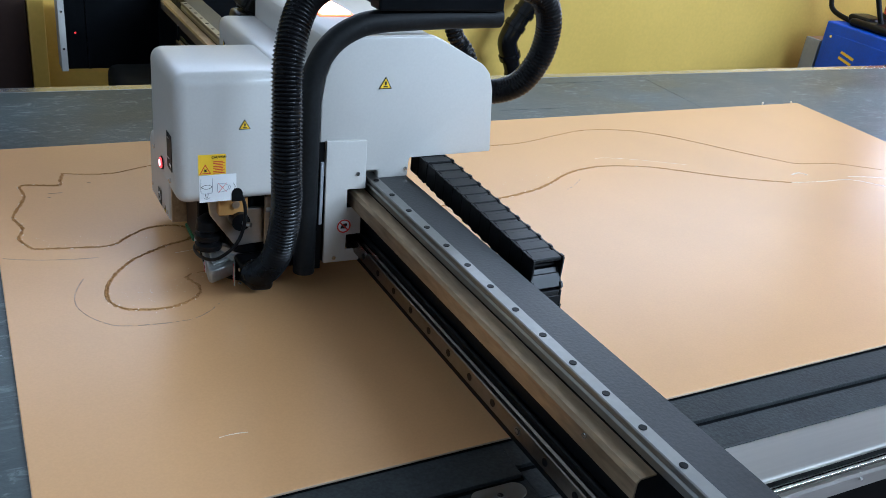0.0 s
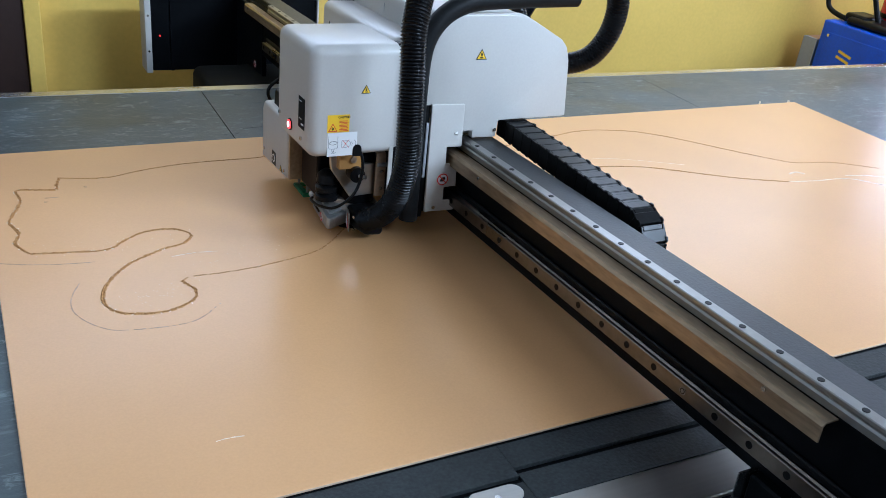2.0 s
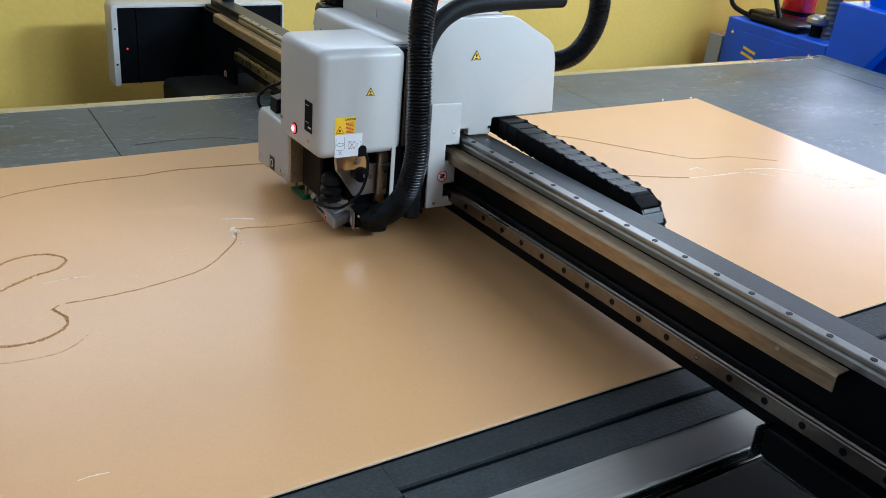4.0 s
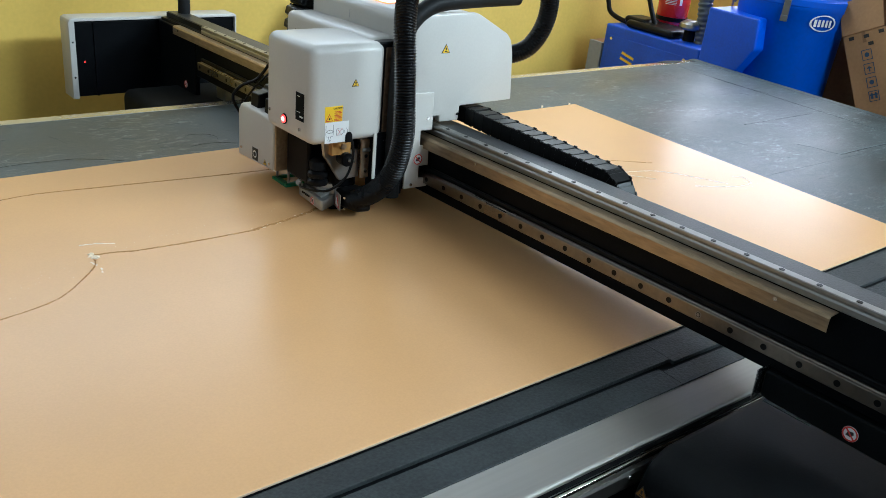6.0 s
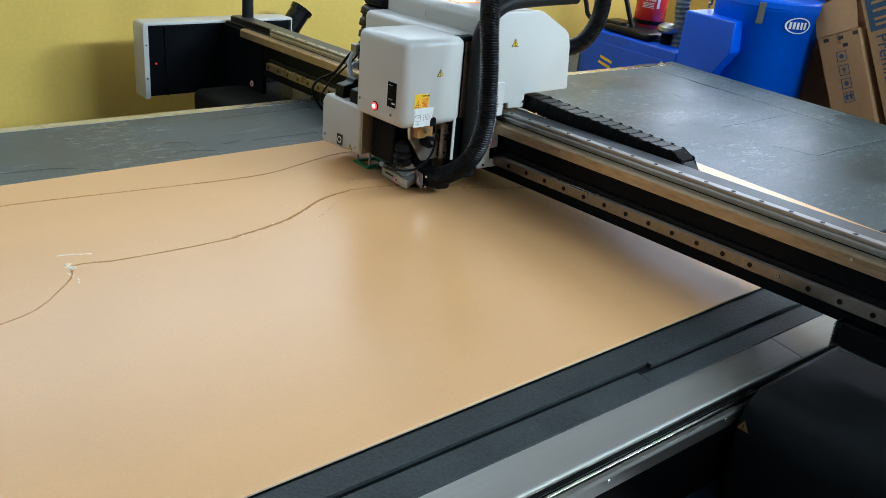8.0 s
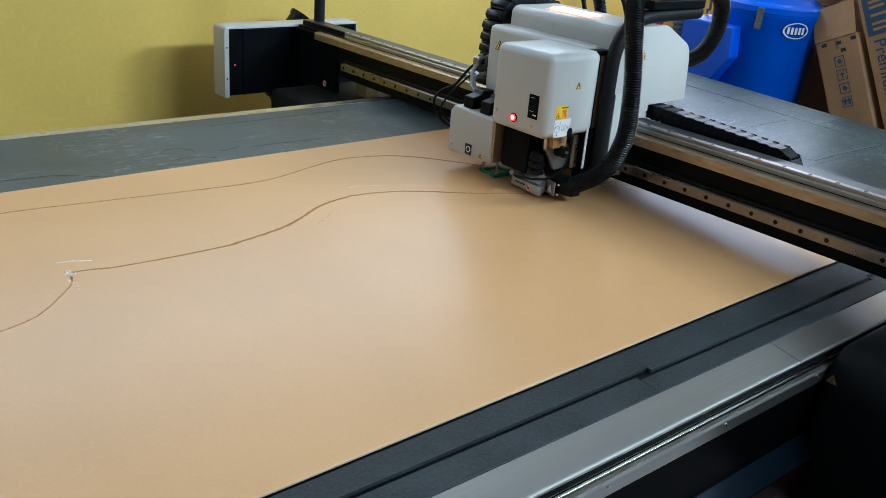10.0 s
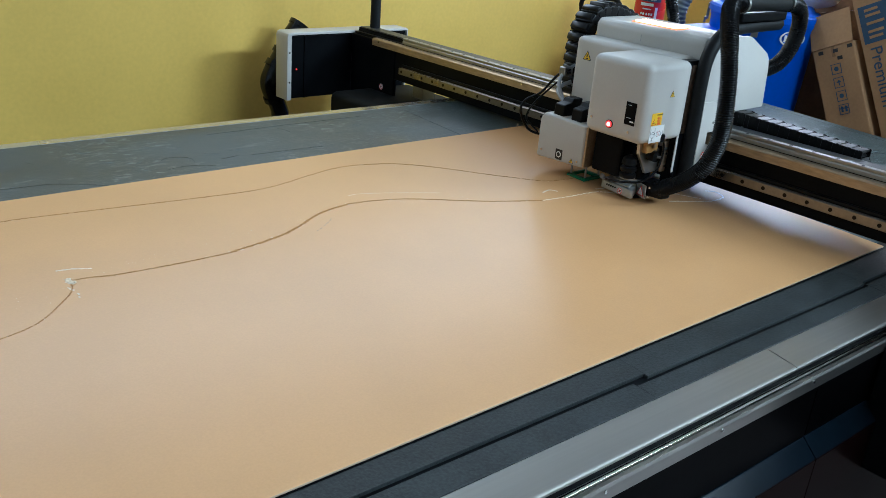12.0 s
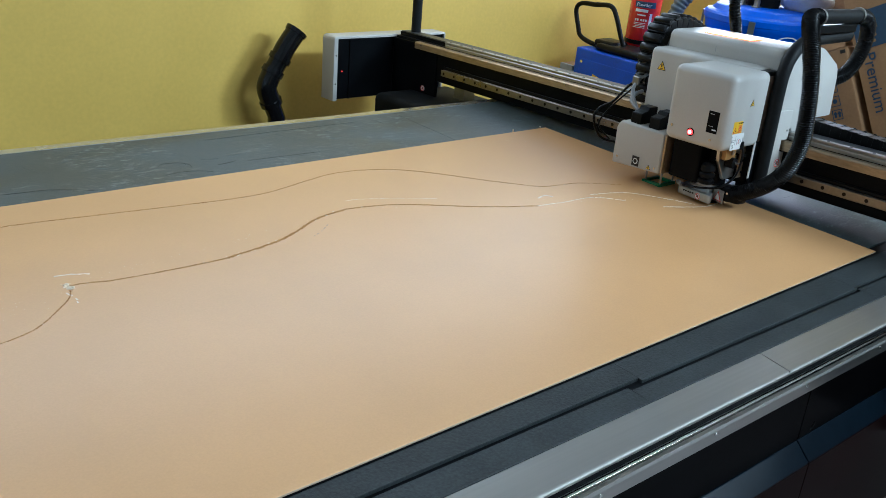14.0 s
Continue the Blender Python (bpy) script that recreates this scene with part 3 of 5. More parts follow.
kerf("score_line", [(0.006, 0.71), (0.054, 0.692), (0.11, 0.68), (0.158, 0.675)], 0.0022, FAINT, 0.0003, seed=11)
kerf("score_line", [(0.127, 0.612), (0.105, 0.559), (0.105, 0.508), (0.132, 0.461), (0.172, 0.437), (0.273, 0.432), (0.336, 0.479)], 0.002, FAINT, 0.0003, close=0.75, seed=12)
kerf("fluff_line", [(0.235, 0.129), (0.255, 0.130), (0.274, 0.128)], 0.0018, DUST, 0.0003, seed=13)
kerf("fluff_line", [(0.66, 0.81), (0.69, 0.805), (0.724, 0.79)], 0.0042, DUST, 0.0005, seed=14)
kerf("fluff_line", [(0.662, 0.765), (0.668, 0.752), (0.672, 0.738)], 0.014, DUST, 0.002, seed=15)
kerf("fluff_line", [(2.10, 0.655), (2.21, 0.622), (2.27, 0.56), (2.336, 0.459)], 0.0046, DUST, 0.0007, close=0.98, seed=16)
kerf("fluff_line", [(2.225, 0.489), (2.335, 0.437), (2.40, 0.432), (2.425, 0.447), (2.432, 0.475), (2.41, 0.495)], 0.0048, DUST, 0.0007, close=0.98, seed=17)
kerf("fluff_line", [(1.93, 0.70), (1.965, 0.708), (1.98, 0.69)], 0.005, DUST, 0.0008, seed=18)
kerf("score_line", [(1.225, 0.75), (1.26, 0.769), (1.30, 0.80)], 0.003, FAINT, 0.0003, close=0.6, seed=19)

kerf("score_line", [(0.104, 0.966), (0.118, 0.9655), (0.131, 0.966)], 0.0028, FAINT, 0.0003, seed=20)
kerf("score_line", [(0.101, 0.948), (0.108, 0.947)], 0.003, FAINT, 0.0003, seed=21)
kerf("score_line", [(0.183, 1.005), (0.189, 1.003)], 0.005, FAINT, 0.0005, seed=22)
kerf("fluff_line", [(1.425, 0.911), (1.463, 0.908), (1.55, 0.876), (1.663, 0.822)], 0.0014, DUST, 0.0003, close=0.95, seed=23)
kerf("fluff_line", [(0.289, 0.660), (0.33, 0.664), (0.374, 0.660)], 0.0014, DUST, 0.0003, close=0.9, seed=24)
kerf("fluff_line", [(0.655, 0.735), (0.664, 0.70), (0.660, 0.68)], 0.004, DUST, 0.0004, close=0.5, seed=25)

torn = part("torn_fibre", fluff, DUST, board, "pale torn fibre along the milled lines")
torn["kind"] = "stuff"

# wood dust lying along the milled lines and round the cut
rnd = random.Random(11)
bm = BM()
TRAILS = [((0.06, 0.74), (0.34, 0.74), 0.05, 60), ((0.16, 0.50), (0.30, 0.56), 0.06, 60), ((0.30, 0.58), (0.66, 0.75), 0.06, 60), ((0.66, 0.76), (1.40, 0.86), 0.03, 70),
          ((1.40, 0.86), (2.16, 0.60), 0.05, 90), ((1.65, 1.08), (2.26, 0.68), 0.05, 70), ((2.15, 0.60), (2.42, 0.44), 0.09, 120), ((2.2, 1.1), (2.5, 1.2), 0.08, 25)]
for (xa, ya), (xb, yb), spread, n in TRAILS:
    for k in range(n):
        f = rnd.random()
        x, y = xa + (xb - xa) * f + rnd.gauss(0, spread * 0.3), ya + (yb - ya) * f + rnd.gauss(0, spread * 0.3)
        if not (0.005 < x < BL - 0.005 and 0.005 < y < BW - 0.005):
            continue
        r, a = rnd.uniform(0.0003, 0.0009), rnd.uniform(0, 6.28)
        base = [bm.verts.new((x + r * q * math.cos(a + p), y + r * q * math.sin(a + p), BT)) for p, q in ((0, 1.6), (1.8, 0.6), (3.4, 1.3), (4.9, 0.7))]
        tip = bm.verts.new((x, y, BT + r * 0.7))
        for q in range(4):
            bm.faces.new((base[q], base[(q + 1) % 4], tip))
tagged(part("wood_dust", bm, DUST), "pale wood dust specks lying on the fibreboard", "dust", kind="stuff")
for x, y, r in ((2.358, 1.236, 0.005), (2.485, 1.228, 0.006)):
    chip = part("wood_chip", prism(BM(), [(x - r, y - 0.3 * r), (x + 0.2 * r, y - 0.6 * r), (x + r, y + 0.2 * r), (x - 0.1 * r, y + 0.6 * r)], "z", 0.9002, 0.9075, 0.0006, 1), DUST)
    tagged(chip, "small pale wood chip lying by the board's edge", "wood chip", group="chips along the board's edge")
# ---------------------------------------------------------------- gantry
# local space: x along the table, y across it from the carriage's middle, z from the beam's middle
gantry = thing("gantry", "black gantry beam with steel rails and white end cover", "gantry")
bm = BM()
prism(bm, [(-0.058, -0.118), (0.010, -0.118), (0.0165, -0.110), (0.0165, 0.0455), (-0.0385, 0.0455), (-0.0385, 0.030), (-0.058, 0.030)], "y", -1.75, 1.44, 0.0015, 1)
part("beam", bm, BLACK, gantry)
part("beam_top_plate", box(BM(), -0.0385, -1.75, 0.046, 0.0168, 1.43, 0.0495, 0.001, 1), GREY_TOP, gantry, "dusty dark grey top plate")
bm = BM()
prism(bm, [(-0.0855, 0.001), (-0.0855, 0.0235), (-0.0815, 0.0285), (-0.0600, 0.029), (-0.0600, 0.027), (-0.0805, 0.0265), (-0.0835, 0.0225), (-0.0835, 0.001)], "y", -1.118, 1.278)
part("cover_strip", bm, DUSTY_STEEL, gantry, "dusty steel cover strip")
# profiled linear rails: waisted section with a flat face that carries the bolt holes
bm = BM()
prism(bm, [(-0.0585, 0.0305), (-0.0585, 0.0395), (-0.0565, 0.0425), (-0.0565, 0.0445), (-0.0585, 0.0470), (-0.0585, 0.0515), (-0.0572, 0.0530), (-0.0408, 0.0530), (-0.0395, 0.0515), (-0.0395, 0.0305)], "y", -1.75, 1.115)
part("upper_rail", bm, STEEL, gantry)
bm = BM()
prism(bm, [(-0.0583, -0.0845), (-0.0665, -0.0845), (-0.0690, -0.0820), (-0.0705, -0.0820), (-0.0730, -0.0845), (-0.0770, -0.0845), (-0.0782, -0.0833), (-0.0782, -0.0607), (-0.0770, -0.0595),
           (-0.0730, -0.0595), (-0.0705, -0.0620), (-0.0690, -0.0620), (-0.0665, -0.0595), (-0.0583, -0.0595)], "y", -1.75, 1.105)
part("lower_rail", bm, SHADED_STEEL, gantry, "rail steel with dark brown reflections in its colour")
part("rail_seal", box(BM(), -0.0660, -1.75, -0.0590, -0.0583, 1.105, -0.0470, 0.002, 1), RUBBER, gantry)
hole = part("rail_hole", rod(BM(), (0, 0, 0), (-0.0008, 0, 0), 0.0055, seg=14), RUBBER, gantry)
hole.location = (-0.0782, 1.087, -0.0720)
hole2 = part("rail_hole", rod(BM(), (0, 0, 0), (0, 0, 0.0008), 0.0048, seg=14), RUBBER, gantry)
hole2.location = (-0.0490, 1.0914, 0.0530)
for i in range(1, 43):
    again(hole, pose(-0.0782, 1.087 - 0.0640 * i, -0.0720))
    again(hole2, pose(-0.0490, 1.0914 - 0.0656 * i, 0.0530))
screw = part("strip_screw", rod(BM(), (0, 0, 0), (-0.002, 0, 0), 0.0036, seg=12), SCREW, gantry)
screw.location = (-0.0855, -1.028, 0.0185)
for y in (-0.30, 0.42, 1.235):
    again(screw, pose(-0.0855, y, 0.0185))

# far end: white shell with a black inside, pole, drive housing
bm = BM()
prism(bm, [(-0.372, -0.244), (-0.372, 0.014), (-0.368, 0.024), (-0.358, 0.029), (0.232, 0.029), (0.239, 0.022), (0.239, -0.244), (0.232, -0.244), (0.232, 0.018), (-0.352, 0.018), (-0.352, -0.244)], "y", 1.456, 1.5455, 0.002, 2)
box(bm, -0.352, 1.532, -0.243, 0.232, 1.545, 0.018)
part("end_cover", bm, WHITE, gantry, "white painted end cover shell", smooth=30)
bm = BM()
box(bm, -0.351, 1.468, -0.240, 0.231, 1.526, 0.015, 0.003)
box(bm, -0.288, 1.463, -0.240, -0.280, 1.471, 0.015)
part("end_panel", bm, BLACK, gantry, "black inner panel with a seam")
for z in (-0.05, -0.17):
    part("cover_screw", rod(BM(), (-0.362, 1.456, z), (-0.362, 1.4545, z), 0.0035, seg=10), SCREW, gantry)
part("pilot_light", rod(BM(), (-0.323, 1.468, -0.120), (-0.323, 1.4655, -0.120), 0.0034, seg=10), LED_DIM, gantry, "small red pilot light")
part("pole", rod(BM(), (0.004, 1.385, 0.02), (0.004, 1.385, 0.95), 0.021), TUBE, gantry, "black foam-covered pole", smooth=40)
part("end_plate", box(BM(), -0.062, 1.155, -0.225, -0.046, 1.456, 0.02, 0.004), BLACK, gantry)
part("drive_housing", box(BM(), -0.252, 0.97, -0.42, 0.16, 1.335, -0.184, 0.03, 4), MATTEK, gantry, "black rounded drive housing", smooth=40)
part("bearing_block", box(BM(), -0.030, 1.005, -0.172, 0.030, 1.069, -0.122, 0.002), STEEL, gantry, "aluminium bearing block")
# near end: skirt and drive housing
bm = BM()
prism(bm, [(-1.037, -0.11), (-1.037, -0.156), (-1.05, -0.160), (-1.75, -0.172), (-1.75, -0.11)], "x", -0.076, -0.050, 0.003, 1)
part("skirt_plate", bm, MATTEK, gantry)
bm = BM()
prism(bm, [(-0.355, -0.55), (-0.346, -0.25), (-0.325, -0.205), (-0.285, -0.186), (0.20, -0.186), (0.21, -0.55)], "y", -1.60, -1.012, 0.018, 3)
part("drive_housing", bm, MATTEK, gantry, "black rounded drive housing", smooth=40)
part("wiper_bracket", box(BM(), -0.096, -1.0365, -0.160, -0.049, -1.0335, -0.104, 0.001, 1), EDGE_STRIP, gantry, "bent aluminium wiper bracket")
part("edge_trim", box(BM(), -0.0782, -1.132, -0.1635, -0.0755, -1.046, -0.1615), STEEL, gantry)
plug = part("rail_plug", rod(BM(), (-0.0788, -0.8970, -0.0720), (-0.0794, -0.8970, -0.0720), 0.0060, seg=18), STEEL, gantry)
part("plug_groove", rod(BM(), (-0.0794, -0.8970, -0.0720), (-0.0796, -0.8970, -0.0720), 0.0046, seg=18), RUBBER, plug)
part("plug_centre", rod(BM(), (-0.0796, -0.8970, -0.0720), (-0.0799, -0.8970, -0.0720), 0.0032, seg=18), STEEL, plug)


def sign_round(parent, m, r):
    """A white disc with a red ring and bar, and a black hand-tool blot."""
    d = part("warning_sign", rod(BM(), (0, 0, 0), (0, 0, 0.0008), r, seg=24), LABEL, parent, "round no-touch warning sticker")
    d.matrix_local = m
    bm = BM()
    ring = [[bm.verts.new((q * math.cos(a), q * math.sin(a), 0.0011)) for a in [2 * math.pi * k / 24 for k in range(24)]] for q in (r * 0.78, r * 0.98)]
    for k in range(24):
        bm.faces.new((ring[0][k], ring[1][k], ring[1][(k + 1) % 24], ring[0][(k + 1) % 24]))
    box(bm, -r * 0.85, -r * 0.09, 0.0009, r * 0.85, r * 0.09, 0.0016)
    bmesh.ops.rotate(bm, verts=[v for v in bm.verts if v.co.z > 0.0012 or abs(v.co.z - 0.0009) < 1e-5], cent=(0, 0, 0), matrix=Matrix.Rotation(radians(-45), 3, "Z"))
    part("sign_ring", bm, REDINK, d)
    bm = BM()
    prism(bm, [(-0.5 * r, -0.3 * r), (0.1 * r, -0.35 * r), (0.45 * r, 0.05 * r), (0.35 * r, 0.4 * r), (-0.1 * r, 0.35 * r), (-0.35 * r, 0.1 * r)], "z", 0.0009, 0.0012)
    part("sign_print", bm, INK, d)
    return d


def sign_triangle(parent, m, r, mat=None):
    d = part("warning_sign", prism(BM(), [(-r, -0.6 * r), (r, -0.6 * r), (0, 1.13 * r)], "z", 0, 0.0006), INK, parent, "triangular warning sticker")
    d.matrix_local = m
    part("sign_face", prism(BM(), [(-0.78 * r, -0.47 * r), (0.78 * r, -0.47 * r), (0, 0.88 * r)], "z", 0.0007, 0.001), mat or YELLOW, d)
    bm = BM()
    prism(bm, [(-0.12 * r, -0.05 * r), (0.12 * r, -0.05 * r), (0.16 * r, 0.45 * r), (-0.16 * r, 0.45 * r)], "z", 0.0011, 0.0014)
    prism(bm, [(-0.3 * r, -0.35 * r), (0.3 * r, -0.35 * r), (0.3 * r, -0.18 * r), (-0.3 * r, -0.18 * r)], "z", 0.0011, 0.0014)
    part("sign_print", bm, INK, d)
    return d


sign_round(gantry, pose(-0.0768, -1.193, -0.141, 90, 0, -90), 0.0128)
sign_round(gantry, pose(-0.0625, 1.235, -0.163, 90, 0, -90), 0.012)
# sticker face coloured dark for the shade it sits in
sign_triangle(gantry, pose(-0.3472, -1.032, -0.245, 90, 0, -90), 0.013, SHADED_YELLOW)

# ---------------------------------------------------------------- carriage
car = thing("cutting_carriage", "white cutting carriage with hose, milling spindle and warning labels", "cutting head")
bm = BM()
prism(bm, [(-0.14, 0.06), (-0.14, 0.288), (-0.128, 0.303), (0.046, 0.303), (0.150, 0.250), (0.170, 0.205), (0.178, 0.093), (0.0, 0.093), (-0.01, 0.06)], "y", -0.010, 0.375, 0.010, 3)
part("upper_housing", bm, WHITE, car, smooth=40)
bm = BM()
prism(bm, [(-0.146, 0.074), (-0.147, 0.20), (-0.141, 0.24), (-0.128, 0.275), (-0.108, 0.297), (-0.085, 0.303), (0.046, 0.304), (0.060, 0.299), (0.148, 0.253), (0.162, 0.238), (0.171, 0.210),
           (0.182, 0.093), (0.020, 0.092), (0.018, 0.0575), (-0.039, 0.0590), (-0.039, 0.074)], "y", -0.030, -0.012, 0.004, 2)
part("side_panel", bm, WHITE, car, "white side panel with a chamfered corner", smooth=40)
bm = BM()
prism(bm, [(-0.1335, -0.0885), (-0.0670, -0.0905), (-0.0675, -0.0690), (-0.0935, -0.0675), (-0.0940, -0.0385), (-0.0670, -0.0385), (-0.0690, 0.0100), (-0.0950, 0.0115), (-0.0960, 0.0465), (-0.0630, 0.0455),
           (-0.0650, 0.1325), (-0.1370, 0.1355)], "y", -0.037, -0.031, 0.0015, 2)
part("mount_plate", bm, WHITE, car, "cream painted mount plate with rail notches")
part("guide_strip", box(BM(), -0.1445, -0.0345, -0.015, -0.1385, -0.0310, 0.098, 0.001, 1), GREYC, car)
part("bearing_carriage", box(BM(), -0.125, 0.0, -0.105, -0.080, 0.36, 0.02, 0.004), BLACK, car)
part("main_body", box(BM(), -0.208, 0.012, 0.0, -0.128, 0.385, 0.250, 0.016, 4), WHITE, car, "white rounded cover of the tool station", smooth=40)
# front cover: a shell with rounded edges, open below
bm = BM()
box(bm, -0.376, -0.021, 0.036, -0.190, 0.175, 0.247, 0.020, 5)
part("front_cover", bm, WHITE, car, "white rounded front cover", smooth=40)
bm = BM()
box(bm, -0.2135, -0.0205, -0.058, -0.2045, -0.0175, 0.050, 0.001, 1)
part("cover_leg", bm, WHITE, car)
bm = BM()
box(bm, -0.205, -0.012, -0.10, -0.150, 0.02, 0.246, 0.004)
part("post", bm, BLACK, car)
part("brush_strip", box(BM(), -0.190, -0.0165, 0.0, -0.172, -0.0125, 0.235, 0.002, 1), BROWN, car)
# black strip put in for the shade between arm and mount plate
part("shadow_gap", box(BM(), -0.1525, -0.0310, -0.100, -0.1375, -0.0250, 0.132), RUBBER, car)
# tool tray
bm = BM()
prism(bm, [(0.188, -0.086), (0.364, -0.094), (0.364, 0.020), (0.350, 0.040), (0.188, 0.036)], "x", -0.347, -0.230, 0.007, 3)
part("tool_tray", bm, WHITE, car, "white tool tray box", smooth=40)
bm = BM()
box(bm, -0.345, 0.1795, -0.083, -0.225, 0.1865, 0.034, 0.001, 1)
part("tray_bracket", bm, DUSTY_STEEL, car)
for y in (0.222, 0.290):
    bm = BM()
    prism(bm, [(-0.333, 0.030), (-0.330, 0.070), (-0.300, 0.076), (-0.294, 0.086), (-0.255, 0.086), (-0.255, 0.030)], "y", y, y + 0.038, 0.003, 2)
    part("tool_holder", bm, RUBBER, car, "black plastic tool holder")
# camera light ring under the tray
bm = BM()
for a in ((-0.300, 0.205, -0.224, 0.216), (-0.300, 0.262, -0.224, 0.273), (-0.300, 0.216, -0.289, 0.262), (-0.235, 0.216, -0.224, 0.262)):
    box(bm, a[0] - 0.003, a[1], -0.141, a[2], a[3], -0.129, 0.0015, 1)
part("light_ring", bm, GREEN, car, "green square circuit ring")
for x, y in ((-0.292, 0.212), (-0.232, 0.212), (-0.292, 0.266)):
    part("ring_pin", rod(BM(), (x, y, -0.135), (x, y, -0.08), 0.003, seg=10), STEEL, car)
# spindle and its parts
part("spindle", rod(BM(), (-0.238, 0.072, -0.09), (-0.238, 0.072, 0.05), 0.036, seg=28), BLACK, car, smooth=40)
part("spindle_housing", box(BM(), -0.322, 0.075, -0.085, -0.205, 0.172, 0.045, 0.006), BLACK, car)
bm = BM()
lathe(bm, [(0.010, 0.0), (0.018, 0.004), (0.018, 0.012), (0.013, 0.016), (0.018, 0.020), (0.018, 0.028), (0.013, 0.032), (0.017, 0.036), (0.015, 0.05), (0.006, 0.058)], (-0.311, 0.050, -0.080), 20)
bmesh.ops.scale(bm, verts=bm.verts, vec=(1.25, 1.25, 1.15), space=Matrix.Translation((0.311, -0.050, 0.080)))
part("bellows", bm, RUBBER, car, smooth=40)
bm = BM()
prism(bm, [(-0.320, 0.045), (-0.305, 0.045), (-0.302, 0.004), (-0.222, 0.002), (-0.222, -0.062), (-0.273, -0.064), (-0.314, -0.004)], "y", 0.020, 0.030, 0.001, 1)
part("motor_bracket", bm, ALU, car, "bare aluminium motor bracket")
part("motor_plate", box(BM(), -0.226, 0.006, -0.062, -0.205, 0.012, 0.028, 0.001, 1), COPPER, car)
part("valve_block", box(BM(), -0.304, 0.006, 0.0, -0.255, 0.03, 0.044, 0.002), ORANGE, car, "amber plastic valve block")
part("valve_fitting", rod(BM(), (-0.276, 0.007, 0.020), (-0.276, 0.001, 0.020), 0.0065, seg=14), COPPER, car, smooth=40)
part("knob", rod(BM(), (-0.269, 0.020, -0.010), (-0.269, -0.004, -0.010), 0.0155), RUBBER, car, smooth=40)
part("knob_pin", rod(BM(), (-0.266, -0.004, -0.011), (-0.256, -0.016, -0.011), 0.004, seg=12), STEEL, car)
part("cover_pin", rod(BM(), (-0.224, 0.008, 0.004), (-0.196, 0.004, 0.003), 0.0048, seg=12), STEEL, car)
bm = BM()
box(bm, -0.2045, -0.0185, -0.095, -0.166, -0.0125, 0.048, 0.002, 1)
part("corner_bracket", bm, BLACK, car)
part("bracket_screw", rod(BM(), (-0.184, -0.0185, 0.031), (-0.184, -0.0215, 0.031), 0.004, seg=10), SCREW, car)
# suction shoe: faceted casting with a vented side, a sign plate and a black outlet
bm = BM()
prism(bm, [(-0.3060, 0.138), (-0.3165, 0.030), (-0.3120, 0.022), (-0.2660, 0.046), (-0.2240, 0.020), (-0.185, 0.035), (-0.180, 0.11), (-0.215, 0.146), (-0.285, 0.152)], "z", -0.1335, -0.1085, 0.004, 2)
part("suction_shoe", bm, CAST, car, "cast aluminium suction shoe", smooth=40)
bm = BM()
prism(bm, [(-0.2980, 0.132), (-0.3060, 0.040), (-0.2660, 0.056), (-0.2240, 0.030), (-0.195, 0.045), (-0.195, 0.10), (-0.225, 0.132), (-0.275, 0.140)], "z", -0.1085, -0.1030, 0.002, 1)
part("shoe_top", bm, CAST, car, smooth=40)
bm = BM()
lathe(bm, [(0.044, -0.004), (0.044, 0.006), (0.040, 0.008), (0.040, 0.018), (0.036, 0.022)], (-0.248, 0.088, -0.1035), 30)
part("shoe_collar", bm, CAST, car, smooth=40)
part("shoe_brush", lathe(BM(), [(0.042, -0.0095), (0.046, 0.0)], (-0.245, 0.080, -0.1340), 28), RUBBER, car)
part("shoe_lug", rod(BM(), (-0.311, 0.134, -0.100), (-0.300, 0.146, -0.102), 0.0065, seg=14), CAST, car, smooth=40)
sign_round(car, pose(-0.3136, 0.065, -0.1215, 90, 0, -95.5), 0.0095)
plate = part("sign_plate", box(BM(), -0.0012, -0.021, -0.019, 0.0012, 0.021, 0.019, 0.0006, 1), CAST, car)
plate.matrix_local = pose(-0.2730, 0.024, -0.1135, 0, 0, -15.5)
d = part("warning_sign", prism(BM(), [(-0.0155, -0.012), (0.0155, -0.012), (0.0, 0.0155)], "z", 0, 0.0008), REDINK, plate, "red-edged triangular warning sticker")
d.matrix_local = pose(-0.0013, 0.0, -0.002, 90, 0, -90)
part("sign_face", prism(BM(), [(-0.0118, -0.0098), (0.0118, -0.0098), (0.0, 0.0112), (0.0, 0.0112001)], "z", 0.0008, 0.0012), LABEL, d)
for i in range(5):
    part("shoe_vent", rod(BM(), (-0.3135 + 0.00075 * i, 0.084 + 0.008 * i, -0.1175), (-0.3115 + 0.00075 * i, 0.084 + 0.008 * i, -0.1175), 0.0024, seg=10), RUBBER, car)
# hose: ribbed tube from the shoe up past the cover, over the arm and back down behind the panel
low = spline([(-0.246, -0.008, -0.104), (-0.252, -0.052, -0.082), (-0.254, -0.104, -0.047), (-0.252, -0.142, -0.006), (-0.250, -0.162, 0.038), (-0.248, -0.172, 0.09), (-0.250, -0.172, 0.15), (-0.248, -0.162, 0.235),
              (-0.240, -0.142, 0.31), (-0.205, -0.105, 0.375), (-0.14, -0.066, 0.398), (-0.075, -0.050, 0.398)], 0.0019)


def ribs(i):
    return 0.0214 + 0.0019 * math.cos(i * 2 * math.pi / 3)


